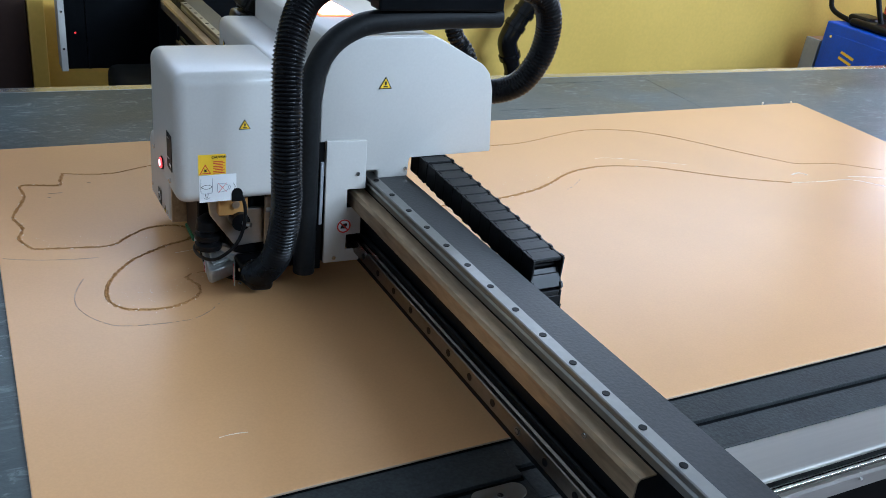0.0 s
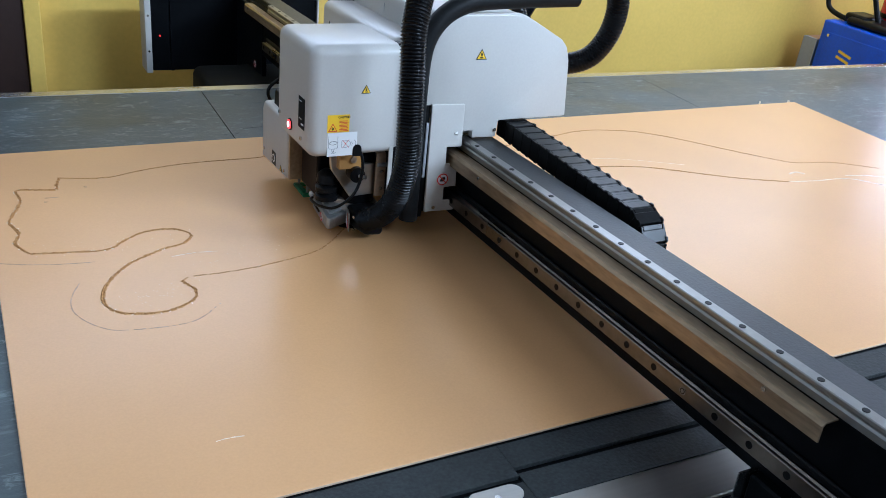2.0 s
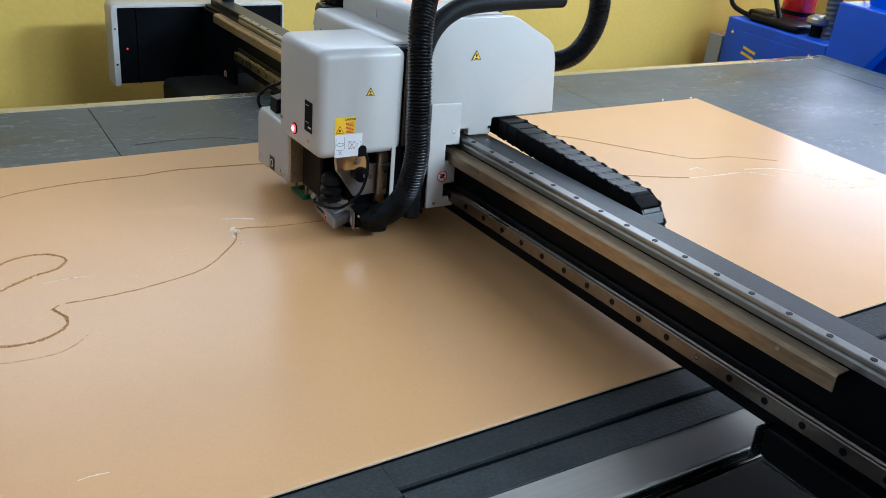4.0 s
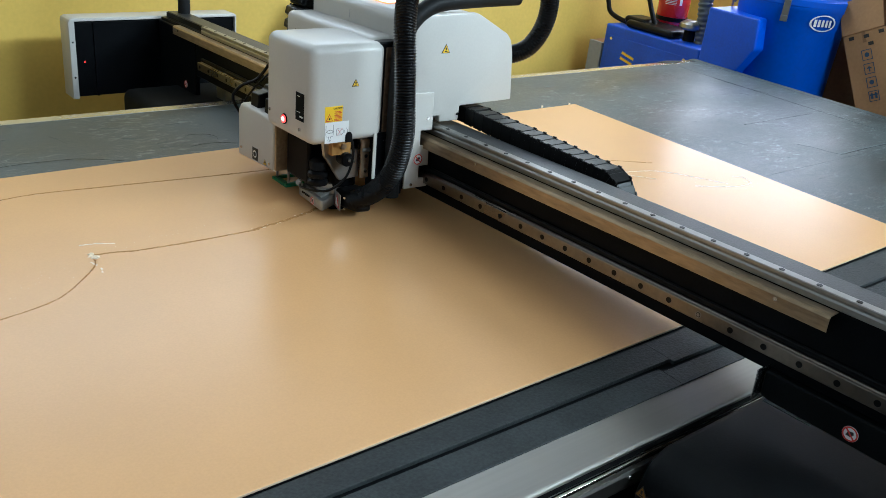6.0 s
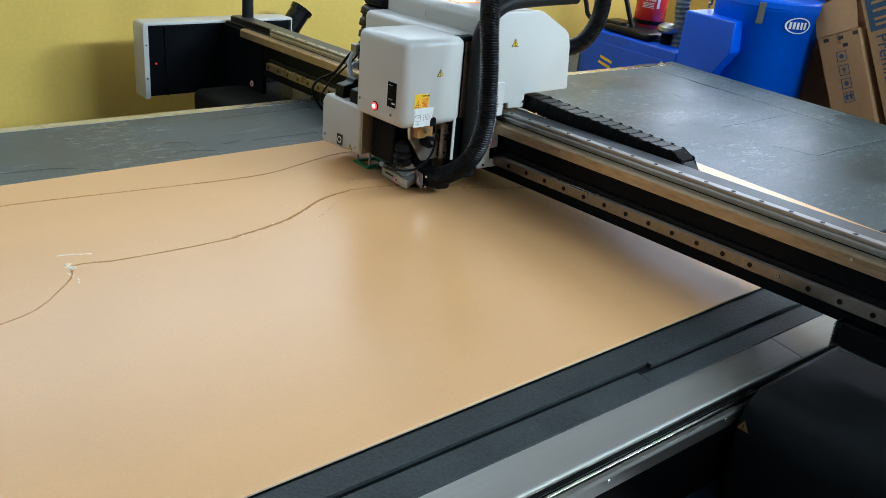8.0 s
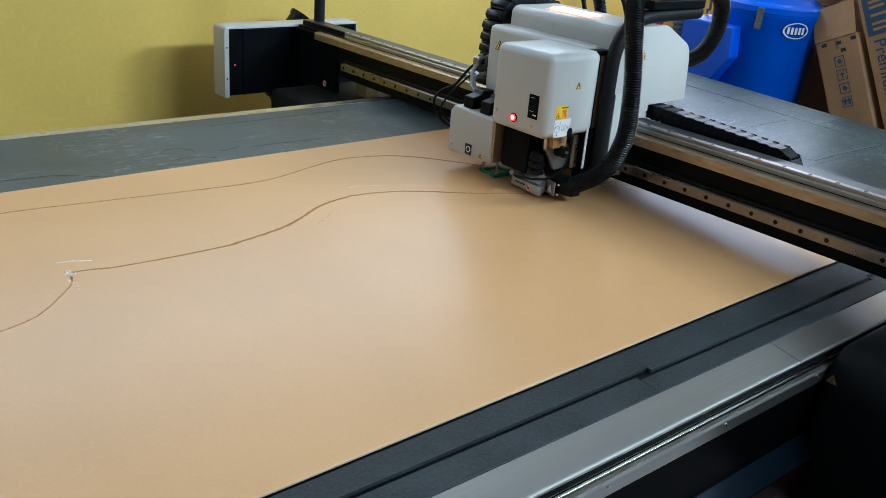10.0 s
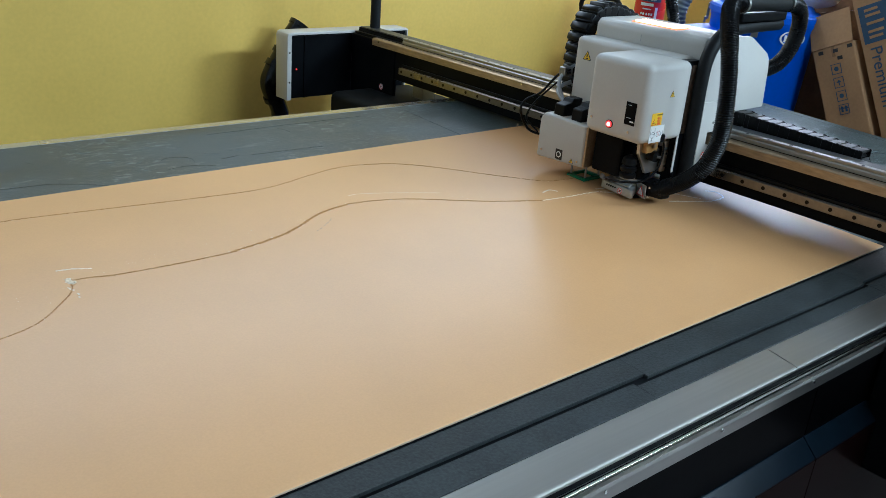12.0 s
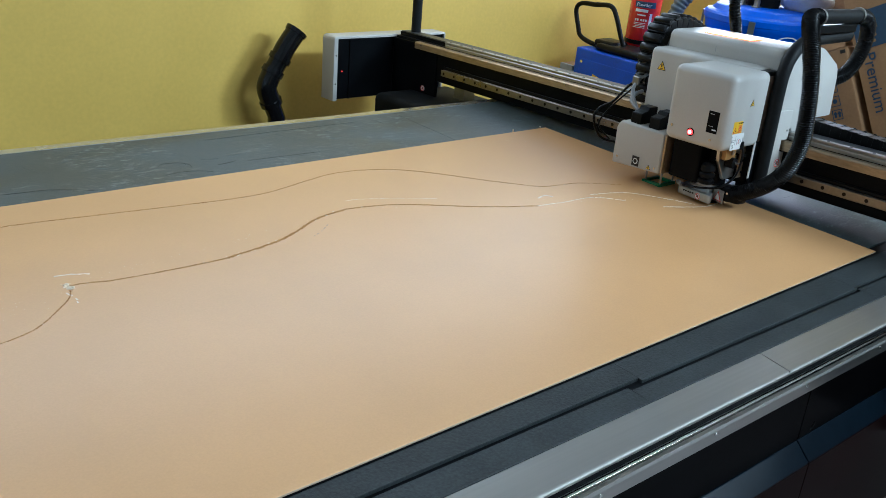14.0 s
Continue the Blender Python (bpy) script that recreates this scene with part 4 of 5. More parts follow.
part("hose", sweep(BM(), low, ribs, 18), HOSE, car, "ribbed black suction hose", smooth=75)
back = spline([(0.160, -0.050, 0.393), (0.198, -0.052, 0.391), (0.236, -0.052, 0.370), (0.256, -0.048, 0.325), (0.252, -0.040, 0.266), (0.228, -0.022, 0.216), (0.19, 0.006, 0.194), (0.14, 0.030, 0.194)], 0.0022)
part("hose", sweep(BM(), back, lambda i: 0.0222 + 0.0009 * math.cos(i * 2 * math.pi / 3), 18), HOSE, car, "ribbed black suction hose", smooth=75)
part("hose_coupling", sweep(BM(), spline([(-0.085, -0.050, 0.398), (0.05, -0.05, 0.396), (0.175, -0.050, 0.393)], 0.02), 0.0205, 20), TUBE, car, smooth=60)
for x in (-0.07, 0.158):
    part("hose_clamp", rod(BM(), (x, -0.05, 0.3965), (x + 0.009, -0.05, 0.3963), 0.0235), STEEL, car, smooth=40)
bm = BM()
box(bm, -0.07, -0.06, 0.350, 0.155, -0.020, 0.374, 0.004)
part("hose_cradle", bm, BLACK, car)
arm = spline([(-0.168, -0.034, -0.10), (-0.168, -0.034, 0.05), (-0.168, -0.034, 0.20), (-0.160, -0.034, 0.255), (-0.137, -0.034, 0.293), (-0.103, -0.034, 0.317), (-0.06, -0.034, 0.329), (0.03, -0.034, 0.334), (0.162, -0.034, 0.337)], 0.012)
part("hose_arm", sweep(BM(), arm, 0.0185, 18), TUBE, car, "curved black foam-covered arm", smooth=60)
bm = BM()
prism(bm, [(-0.272, 0.040), (-0.270, 0.005), (-0.260, -0.036), (-0.226, -0.042), (-0.205, 0.010), (-0.215, 0.040)], "z", -0.127, -0.087, 0.008, 3)
part("shoe_nozzle", bm, RUBBER, car, "black plastic suction outlet", smooth=40)
for z in (-0.100, -0.127):
    part("nozzle_screw", rod(BM(), (-0.2690, 0.0, z), (-0.2715, -0.001, z), 0.0030, seg=10), SCREW, car)
# lights, labels
part("signal_light", rod(BM(), (-0.3755, 0.087, 0.071), (-0.380, 0.087, 0.071), 0.009, seg=20), LED, car, "glowing red signal light", smooth=40)
part("light_core", rod(BM(), (-0.380, 0.087, 0.071), (-0.3812, 0.087, 0.071), 0.0055, seg=20), LED_CORE, car)
part("light_collar", rod(BM(), (-0.375, 0.087, 0.071), (-0.378, 0.087, 0.071), 0.0115, seg=20), BLACK, car)
bm = BM()
box(bm, -0.092, 0.128, 0.3032, -0.040, 0.272, 0.3095, 0.002, 2)
# glowing plate under the bar stands in for its orange halo
part("light_rim", box(BM(), -0.099, 0.121, 0.3025, -0.033, 0.279, 0.3042, 0.0006, 1), HALO, car, "amber halo of the status light, made as a glowing plate")
part("status_light", bm, BAR, car, "glowing warm status light bar")
bm = BM()
box(bm, -0.3772, 0.006, 0.083, -0.3765, 0.040, 0.143, 0.0003, 1)
nameplate = part("nameplate", bm, BLACK, car, "black nameplate with white print")
for a in ((0.0095, 0.091, 0.022, 0.0945), (0.020, 0.101, 0.034, 0.1019), (0.022, 0.1345, 0.034, 0.1356)):
    part("nameplate_print", box(BM(), -0.3780, a[0], a[1], -0.3774, a[2], a[3]), LABEL, nameplate)
for y, z in ((0.150, 0.077), (0.022, 0.064)):
    part("cover_screw", rod(BM(), (-0.375, y, z), (-0.379, y, z), 0.0038, seg=12), SCREW, car)
for y, z in ((0.345, -0.07), (0.205, -0.072)):
    part("tray_screw", rod(BM(), (-0.346, y, z), (-0.349, y, z), 0.0036, seg=12), SCREW, car)
bm = BM()
box(bm, -0.3482, 0.262, -0.083, -0.3476, 0.288, -0.053)
logo = part("tray_sticker", bm, INK, car, "black square sticker with a white ring")
part("sticker_print", rod(BM(), (-0.3483, 0.275, -0.068), (-0.3488, 0.275, -0.068), 0.009, seg=18), LABEL, logo)
part("sticker_print", rod(BM(), (-0.3489, 0.275, -0.068), (-0.3493, 0.275, -0.068), 0.006, seg=18), INK, logo)
sign_triangle(car, pose(-0.3478, 0.226, -0.076, 90, 0, -90), 0.008)
sign_triangle(car, pose(-0.2085, 0.335, 0.195, 90, 0, -90), 0.016)
sign_triangle(car, pose(-0.269, -0.0214, 0.164, 90, 0, 0), 0.0095)
sign_triangle(car, pose(-0.037, -0.0304, 0.225, 90, 0, 0), 0.012)
sign_round(car, pose(-0.0995, -0.0374, -0.0205, 90, 0, 0), 0.013)
caution = part("caution_label", box(BM(), -0.342, -0.0216, 0.0865, -0.299, -0.0210, 0.120), YELLOW, car, "yellow caution label")
part("label_sign", prism(BM(), [(-0.3405, 0.0885), (-0.3225, 0.0885), (-0.3315, 0.1045)], "y", -0.0221, -0.0217), REDINK, caution)
part("label_sign", prism(BM(), [(-0.3382, 0.0900), (-0.3248, 0.0900), (-0.3315, 0.1018)], "y", -0.0224, -0.0222), YELLOW, caution)
part("label_sign", prism(BM(), [(-0.3315 + (0.0034 if k % 2 else 0.0016) * math.cos(k * math.pi / 5), 0.0942 + (0.0034 if k % 2 else 0.0016) * math.sin(k * math.pi / 5)) for k in range(10)], "y", -0.0227, -0.0225), INK, caution)
for i in range(8):
    part("label_print", box(BM(), -0.3190 + 0.003 * (i % 3 == 2), -0.0221, 0.0885 + 0.0027 * i, -0.3010 - 0.0022 * (i % 2), -0.0217, 0.0897 + 0.0027 * i), REDINK, caution)
lettering("caution_text", "CAUTION", 0.0052, pose(-0.3215, -0.0217, 0.1135, 90, 0, 0), INK, caution)
paper = part("instruction_label", box(BM(), -0.341, -0.0216, 0.040, -0.282, -0.0210, 0.0855), LABEL, car, "white instruction label with line drawings")


def stroke(pts, mat):
    part("label_print", sweep(BM(), spline([(x, -0.0217, z) for x, z in pts], 0.003), 0.0004, 6), mat, paper)


stroke([(-0.3385, 0.080), (-0.3385, 0.058), (-0.334, 0.055), (-0.324, 0.055), (-0.3205, 0.058), (-0.3205, 0.080)], GREYC)
stroke([(-0.338, 0.066), (-0.333, 0.069), (-0.326, 0.069), (-0.321, 0.066), (-0.326, 0.063), (-0.333, 0.063), (-0.338, 0.066)], INK)
stroke([(-0.332, 0.055), (-0.331, 0.050), (-0.3295, 0.046), (-0.328, 0.050), (-0.327, 0.055)], INK)
stroke([(-0.335, 0.048), (-0.3295, 0.045), (-0.324, 0.048)], GREYC)
stroke([(-0.312, 0.056), (-0.312, 0.070), (-0.305, 0.070), (-0.296, 0.067), (-0.296, 0.059), (-0.305, 0.056), (-0.312, 0.056)], GREYC)
stroke([(-0.294, 0.059), (-0.291, 0.063), (-0.294, 0.067)], GREYC)
stroke([(-0.287, 0.056), (-0.284, 0.063), (-0.287, 0.070)], INK)
stroke([(-0.311, 0.055), (-0.298, 0.071)], REDINK)
stroke([(-0.311, 0.071), (-0.298, 0.055)], REDINK)
arch_pts = [(-0.290, 0.0375), (-0.272, 0.0375)] + [(-0.281 + 0.009 * math.cos(radians(a)), 0.0515 + 0.009 * math.sin(radians(a))) for a in range(0, 181, 20)]
part("cable_notch", prism(BM(), arch_pts, "y", -0.0226, -0.0219), RUBBER, car, "dark rounded cable notch")
# cables
cab = spline([(-0.20, 0.40, 0.135), (-0.205, 0.44, 0.122), (-0.232, 0.48, 0.06), (-0.272, 0.50, 0.037), (-0.292, 0.50, 0.005), (-0.25, 0.50, -0.057), (-0.22, 0.46, -0.070), (-0.20, 0.40, -0.06)], 0.01)
part("cable", sweep(BM(), cab, 0.004, 10), RUBBER, car, smooth=60)
cab = spline([(-0.20, 0.40, 0.145), (-0.19, 0.45, 0.10), (-0.24, 0.49, 0.03), (-0.262, 0.50, -0.02), (-0.235, 0.47, -0.062)], 0.01)
part("cable", sweep(BM(), cab, 0.0028, 10), RUBBER, car, smooth=60)
cab = spline([(-0.12, 0.42, 0.165), (-0.147, 0.42, 0.155), (-0.206, 0.42, 0.130), (-0.232, 0.41, 0.10), (-0.240, 0.38, 0.06)], 0.01)
part("cable", sweep(BM(), cab, 0.006, 10), GREYC, car, "grey cable", smooth=60)
cab = spline([(-0.12, 0.42, 0.108), (-0.153, 0.42, 0.102), (-0.200, 0.42, 0.094), (-0.232, 0.41, 0.079), (-0.245, 0.36, 0.05)], 0.01)
part("cable", sweep(BM(), cab, 0.0065, 10), GREYC, car, "grey cable", smooth=60)
part("cable_plug", box(BM(), -0.215, 0.408, 0.122, -0.178, 0.432, 0.150, 0.003), STEEL, car)
cab = spline([(-0.281, -0.012, 0.062), (-0.268, -0.020, 0.03), (-0.270, -0.022, -0.01), (-0.285, -0.020, -0.045), (-0.312, 0.0, -0.075), (-0.327, 0.045, -0.088), (-0.324, 0.10, -0.098), (-0.311, 0.125, -0.103)], 0.008)
part("cable", sweep(BM(), cab, 0.003, 10), RUBBER, car, smooth=60)
part("cable_plug", rod(BM(), (-0.314, 0.118, -0.102), (-0.304, 0.136, -0.105), 0.005, seg=12), STEEL, car)
part("tick_mark", box(BM(), -0.1408, 0.2048, 0.259, -0.1402, 0.2062, 0.278), GREYC, car)
for x, y, z in ((-0.0790, -0.0370, 0.0742), (0.0120, -0.0300, 0.074)):
    part("panel_screw", rod(BM(), (x, y, z), (x, y - 0.002, z), 0.0036, seg=12), SCREW, car)
part("panel_screw", rod(BM(), (-0.1150, -0.037, -0.080), (-0.1150, -0.039, -0.080), 0.0036, seg=12), SCREW, car)
for z in (-0.01, -0.045):
    part("bracket_screw", rod(BM(), (-0.215, 0.006, z), (-0.215, 0.003, z), 0.004, seg=10), SCREW, car)
part("feed_hose", sweep(BM(), spline([(0.15, 0.42, 0.95), (0.22, 0.42, 0.58), (0.265, 0.42, 0.366), (0.30, 0.42, 0.284), (0.334, 0.42, 0.197), (0.369, 0.42, 0.154), (0.40, 0.41, 0.08)], 0.0025), lambda i: 0.0185 + 0.0018 * math.cos(i * math.pi / 2), 16), HOSE, car, "ribbed black feed hose", smooth=75)
bm = BM()
box(bm, -0.16, 0.386, 0.03, -0.10, 0.425, 0.12, 0.003)
box(bm, -0.15, 0.425, 0.06, -0.11, 0.455, 0.10, 0.002)
part("connector_block", bm, STEEL, car, "steel connector block")

# wide chain arching over the rear of the carriage
arc = spline([(-0.152, 0.43, 0.06), (-0.155, 0.43, 0.10), (-0.156, 0.43, 0.166), (-0.150, 0.43, 0.24), (-0.124, 0.43, 0.294), (-0.078, 0.43, 0.320), (-0.012, 0.43, 0.320), (0.07, 0.43, 0.293), (0.12, 0.43, 0.26)], 0.004)
wide = None
for i in range(4, len(arc) - 3, 8):
    d = (arc[min(i + 3, len(arc) - 1)] - arc[i - 3]).normalized()
    turn = Matrix.Translation(arc[i]) @ Matrix(((d.x, 0, -d.z), (0, 1, 0), (d.z, 0, d.x))).to_4x4()
    if wide is None:
        bm = BM()
        box(bm, -0.0145, -0.034, -0.036, 0.0145, 0.034, 0.006, 0.004, 2)
        prism(bm, [(-0.012, 0.005), (-0.008, 0.0155), (0.010, 0.0135), (0.0135, 0.005)], "y", -0.031, 0.031, 0.002, 1)
        for q in (-0.036, 0.0335):
            box(bm, -0.010, q, -0.032, 0.017, q + 0.0025, 0.002, 0.001, 1)
        wide = part("wide_chain_link", bm, CHAIN, car, smooth=40)
        wide.matrix_local = turn
    else:
        again(wide, turn)

# energy chain: upper run with the carriage, bend and lower run following at half speed
def link_mesh(bm, z0, z1, s=0.0):
    for xo, q in ((0.038 + s, 1), (0.092 - s, -1)):
        box(bm, xo, -0.0165, z0 + 0.002, xo + 0.004 * q, 0.003, z1 - 0.001 - s, 0.0008, 1)
        box(bm, xo + 0.0008 * q, -0.002, z0 + s, xo + 0.0048 * q, 0.0165, z1 - s - 0.001, 0.0008, 1)
        box(bm, xo, -0.010, z0 - 0.001, xo + 0.004 * q, -0.002, z0 + 0.006, 0.0008, 1)
        box(bm, xo - 0.0004 * q, -0.0145, z1 - 0.004, xo + 0.004 * q, -0.0055, z1 + 0.0006, 0.0008, 1)
    box(bm, 0.0415, -0.0135, z1 - 0.008 - s, 0.0885, 0.009, z1 - 0.001 - s, 0.0015, 1)
    box(bm, 0.0445, 0.008, z1 - 0.009 - s, 0.0855, 0.0172, z1 - 0.0016 - s, 0.001, 1)
    box(bm, 0.044, -0.011, z0 + 0.002 + s, 0.086, 0.011, z0 + 0.008 + s, 0.001, 1)
    return bm


upper = thing("energy_chain", "black plastic energy chain, run fixed to the carriage", "cable chain")
first = part("chain_link", link_mesh(BM(), 0.044, 0.084), CHAIN, upper)
first.location = (0.0, -0.045, 0.0)
for i in range(1, 12):
    again(first, pose(0, -0.045 - 0.0315 * i, -0.0016 * i, 2.6 + 0.3 * (-1) ** i))
part("chain_anchor", box(BM(), 0.0380, -0.032, 0.045, 0.0915, 0.004, 0.0838, 0.004), RUBBER, upper)
lower = thing("energy_chain", "black plastic energy chain, bend and run beside the beam", "cable chain")
one = part("chain_link", link_mesh(BM(), -0.020, 0.020, 0.001), CHAIN, lower)
R = 0.048
one.matrix_local = pose(0, 0.0, 0.045, 2.6)
for i in range(1, 9):
    again(one, pose(0, 0.0315 * i, 0.045 + 0.0016 * i, 2.6))
for k in range(1, 7):
    a = math.pi * k / 6
    again(one, pose(0, -R * math.sin(a), 0.045 - R * (1 - math.cos(a)), 30 * k))
for i in range(1, 30):
    again(one, pose(0, 0.0315 * i, 0.045 - 2 * R))
part("chain_tray", box(BM(), 0.0175, -1.72, -0.112, 0.10, 1.2, -0.106, 0.001, 1), BLACK, gantry)
# ---------------------------------------------------------------- far side and right end of the room
pipe = thing("drain_pipe", "black plastic pipe with elbow joints on the wall", "pipe")
run = [(2.155, 0.0), (2.150, 0.64), (2.118, 0.715), (2.098, 0.775), (2.120, 0.836), (2.162, 0.904), (2.188, 0.948), (2.237, 1.013)]
at_ = [Vector((x, 2.47, z)) for x, z in run]
part("tube", sweep(BM(), [at_[0], at_[1], at_[2]], 0.039, 24), PIPE, pipe, smooth=50)
part("elbow", sweep(BM(), spline(at_[2:5], 0.012), 0.044, 24), PIPE, pipe, smooth=60)
part("tube", sweep(BM(), [at_[4], at_[5]], 0.041, 24), PIPE, pipe, smooth=50)
part("elbow", sweep(BM(), spline(at_[5:8], 0.012), 0.044, 24), PIPE, pipe, smooth=60)
for k, q, n in ((2, 1, 0.018), (4, 5, 0.022), (5, 4, 0.020), (7, 6, 0.014)):
    d = (at_[q] - at_[k]).normalized()
    part("joint_ring", rod(BM(), at_[k] - 0.004 * d, at_[k] + n * d, 0.0495, 0.0485, 28), PIPE, pipe, smooth=40)
part("pipe_mouth", rod(BM(), at_[7], at_[7] + 0.001 * (at_[7] - at_[6]).normalized(), 0.040, seg=24), INK, pipe)

# blower: long low body, taller block beside it
blower = thing("blower_unit", "blue painted steel blower unit with yellow label", "machine")
bm = BM()
box(bm, 4.0, 1.78, 0.10, 4.5, 2.40, 0.885, 0.008)
part("body", bm, BLUE, blower)
part("front_panel", box(BM(), 3.9955, 1.84, 0.5, 3.9995, 2.36, 0.83, 0.002), BLUE, blower)
for y, z in ((2.345, 0.815), (1.856, 0.815)):
    part("panel_screw", rod(BM(), (3.995, y, z), (3.991, y, z), 0.008, seg=12), SCREW, blower)
bm = BM()
box(bm, 3.9945, 2.175, 0.712, 3.9952, 2.262, 0.726)
box(bm, 3.9945, 2.175, 0.742, 3.9952, 2.262, 0.756)
bmesh.ops.rotate(bm, verts=bm.verts, cent=(3.99, 2.22, 0.73), matrix=Matrix.Rotation(radians(12), 3, "X"))
part("label", bm, YELLOW, blower, "torn yellow label")
bm = BM()
prism(bm, [(1.78, 0.45), (1.78, 1.095), (1.50, 1.095), (1.485, 0.95), (1.565, 0.82), (1.565, 0.45)], "x", 4.0, 4.4, 0.008)
part("tall_block", bm, BLUE, blower)
for y in (1.5, 1.75, 2.35):
    part("foot", box(BM(), 4.05, y - 0.03, 0.0, 4.45, y + 0.03, 0.46 if y < 1.6 else 0.102, 0.004), BLACK, blower)
part("filler_neck", rod(BM(), (4.12, 1.945, 0.884), (4.12, 1.945, 0.945), 0.030), BLACK, blower, smooth=40)
part("filler_cap", lathe(BM(), [(0.052, 0.0), (0.060, 0.010), (0.057, 0.028), (0.035, 0.044)], (4.12, 1.945, 0.945), 28), STEEL, blower, "domed brass-coloured cap", smooth=40)
part("suction_hose", sweep(BM(), spline([(4.15, 1.885, 0.885), (4.15, 1.895, 1.0), (4.15, 1.91, 1.10), (4.16, 1.905, 1.18), (4.20, 1.87, 1.26), (4.28, 1.80, 1.36), (4.33, 1.75, 1.6)], 0.006), lambda i: 0.036 + 0.003 * math.cos(i * math.pi / 2), 18), DUCT, blower, "grey ribbed suction hose", smooth=75)

# hand cart handle standing on the blower
hand_cart = thing("hand_cart", "black tubular handle with a saddle on the blue blower", "cart")
part("handle", sweep(BM(), spline([(4.10, 2.10, 0.90), (4.10, 2.30, 0.895), (4.10, 2.46, 0.92), (4.10, 2.50, 0.98), (4.10, 2.53, 1.06), (4.10, 2.50, 1.10), (4.10, 2.40, 1.11), (4.10, 2.29, 1.12), (4.10, 2.24, 1.07), (4.11, 2.20, 0.98), (4.12, 2.16, 0.90)], 0.02), 0.013, 12), RUBBER, hand_cart, smooth=60)
bm = BM()
box(bm, 4.03, 1.99, 0.886, 4.22, 2.30, 0.926, 0.018, 4)
box(bm, 4.06, 2.20, 0.90, 4.20, 2.34, 0.940, 0.018, 4)
part("saddle", bm, RUBBER, hand_cart, smooth=40)
ext = thing("fire_extinguisher", "red fire extinguisher with white and blue printed label", "extinguisher")
part("cylinder", lathe(BM(), [(0.078, 0.0), (0.085, 0.012), (0.085, 0.30), (0.075, 0.345), (0.045, 0.375), (0.022, 0.385), (0.022, 0.40)], (4.32, 2.225, 0.886), 36), RED, ext, smooth=40)
part("base_band", lathe(BM(), [(0.087, 0.0), (0.087, 0.022)], (4.32, 2.225, 0.93), 36), RUBBER, ext, smooth=40)
part("valve", box(BM(), 4.30, 2.205, 1.284, 4.34, 2.245, 1.34, 0.004), STEEL, ext)
def curved(bm, c, r, a0, a1, z0, z1, n=10):
    lo, hi = [], []
    for k in range(n + 1):
        a = radians(a0 + (a1 - a0) * k / n)
        lo.append(bm.verts.new((c[0] + r * math.cos(a), c[1] + r * math.sin(a), z0)))
        hi.append(bm.verts.new((c[0] + r * math.cos(a), c[1] + r * math.sin(a), z1)))
    for k in range(n):
        bm.faces.new((lo[k], lo[k + 1], hi[k + 1], hi[k]))
    return bm
EC = (4.32, 2.225)
part("label_band", curved(BM(), EC, 0.0856, 175, 255, 1.128, 1.160), NAVY, ext, "blue printed band")
bm = BM()
for a in (184, 193, 205, 214, 223):
    curved(bm, EC, 0.0857, a, a + 6, 1.056, 1.068, 3)
for i in range(4):
    curved(bm, EC, 0.0857, 183, 225, 1.020 + 0.008 * i, 1.023 + 0.008 * i, 6)
curved(bm, EC, 0.0857, 190, 222, 1.085, 1.092, 6)
curved(bm, EC, 0.0857, 180, 228, 1.105, 1.120, 8)
curved(bm, EC, 0.0857, 236, 246, 1.02, 1.10, 3)
part("label_print", bm, LABEL, ext)
lettering("label_text", "Powder", 0.026, look((4.32 - 0.0875 * math.cos(radians(35)), 2.225 - 0.0875 * math.sin(radians(35)), 1.136), (4.32, 2.225, 1.136)) @ pose(-0.047, 0, 0.004), LABEL, ext)

# round blue collector bin with lid and latch
bin_ = thing("dust_collector_bin", "round blue plastic dust collector bin with clamped lid", "bin")
part("drum", lathe(BM(), [(0.215, 0.0), (0.222, 0.02), (0.257, 1.090), (0.262, 1.096), (0.262, 1.118), (0.255, 1.122)], (4.32, 1.53, 0.06), 48), BLUEPL, bin_, smooth=40)
part("lid", lathe(BM(), [(0.262, -0.024), (0.268, -0.018), (0.268, 0.008), (0.258, 0.017), (0.232, 0.026), (0.215, 0.046), (0.206, 0.050), (0.05, 0.052)], (4.32, 1.535, 1.194), 48), BLUEPL, bin_, "blue stepped lid", smooth=22)
part("base", lathe(BM(), [(0.2, 0.0), (0.2, 0.061)], (4.32, 1.53, 0.0), 32), BLACK, bin_)
for a in (205, 120, 300):
    c, s = math.cos(radians(a)), math.sin(radians(a))
    bm = BM()
    box(bm, -0.006, -0.015, -0.06, 0.006, 0.015, 0.02, 0.003)
    box(bm, 0.004, -0.016, -0.078, 0.014, 0.016, -0.05, 0.003)
    k = part("latch", bm, STEEL, bin_, "steel clamp latch")
    k.matrix_local = Matrix.Translation((4.32 + 0.271 * c, 1.535 + 0.268 * s, 1.178)) @ Matrix.Rotation(radians(a), 4, "Z")
BC = (4.32, 1.53)
def oval_ring(bm, c, r, a_mid, half_a, z_mid, half_z, w):
    inner, outer = [], []
    for k in range(40):
        a = 2 * math.pi * k / 40
        for lst, f in ((inner, 1 - w), (outer, 1)):
            ang = radians(a_mid + half_a * f * math.cos(a))
            rr = r(z_mid + half_z * f * math.sin(a))
            lst.append(bm.verts.new((c[0] + rr * math.cos(ang), c[1] + rr * math.sin(ang), z_mid + half_z * f * math.sin(a))))
    for k in range(40):
        bm.faces.new((inner[k], inner[(k + 1) % 40], outer[(k + 1) % 40], outer[k]))
    return bm
def drum_r(z):
    return 0.2235 + 0.040 * (z - 0.08) / 1.04
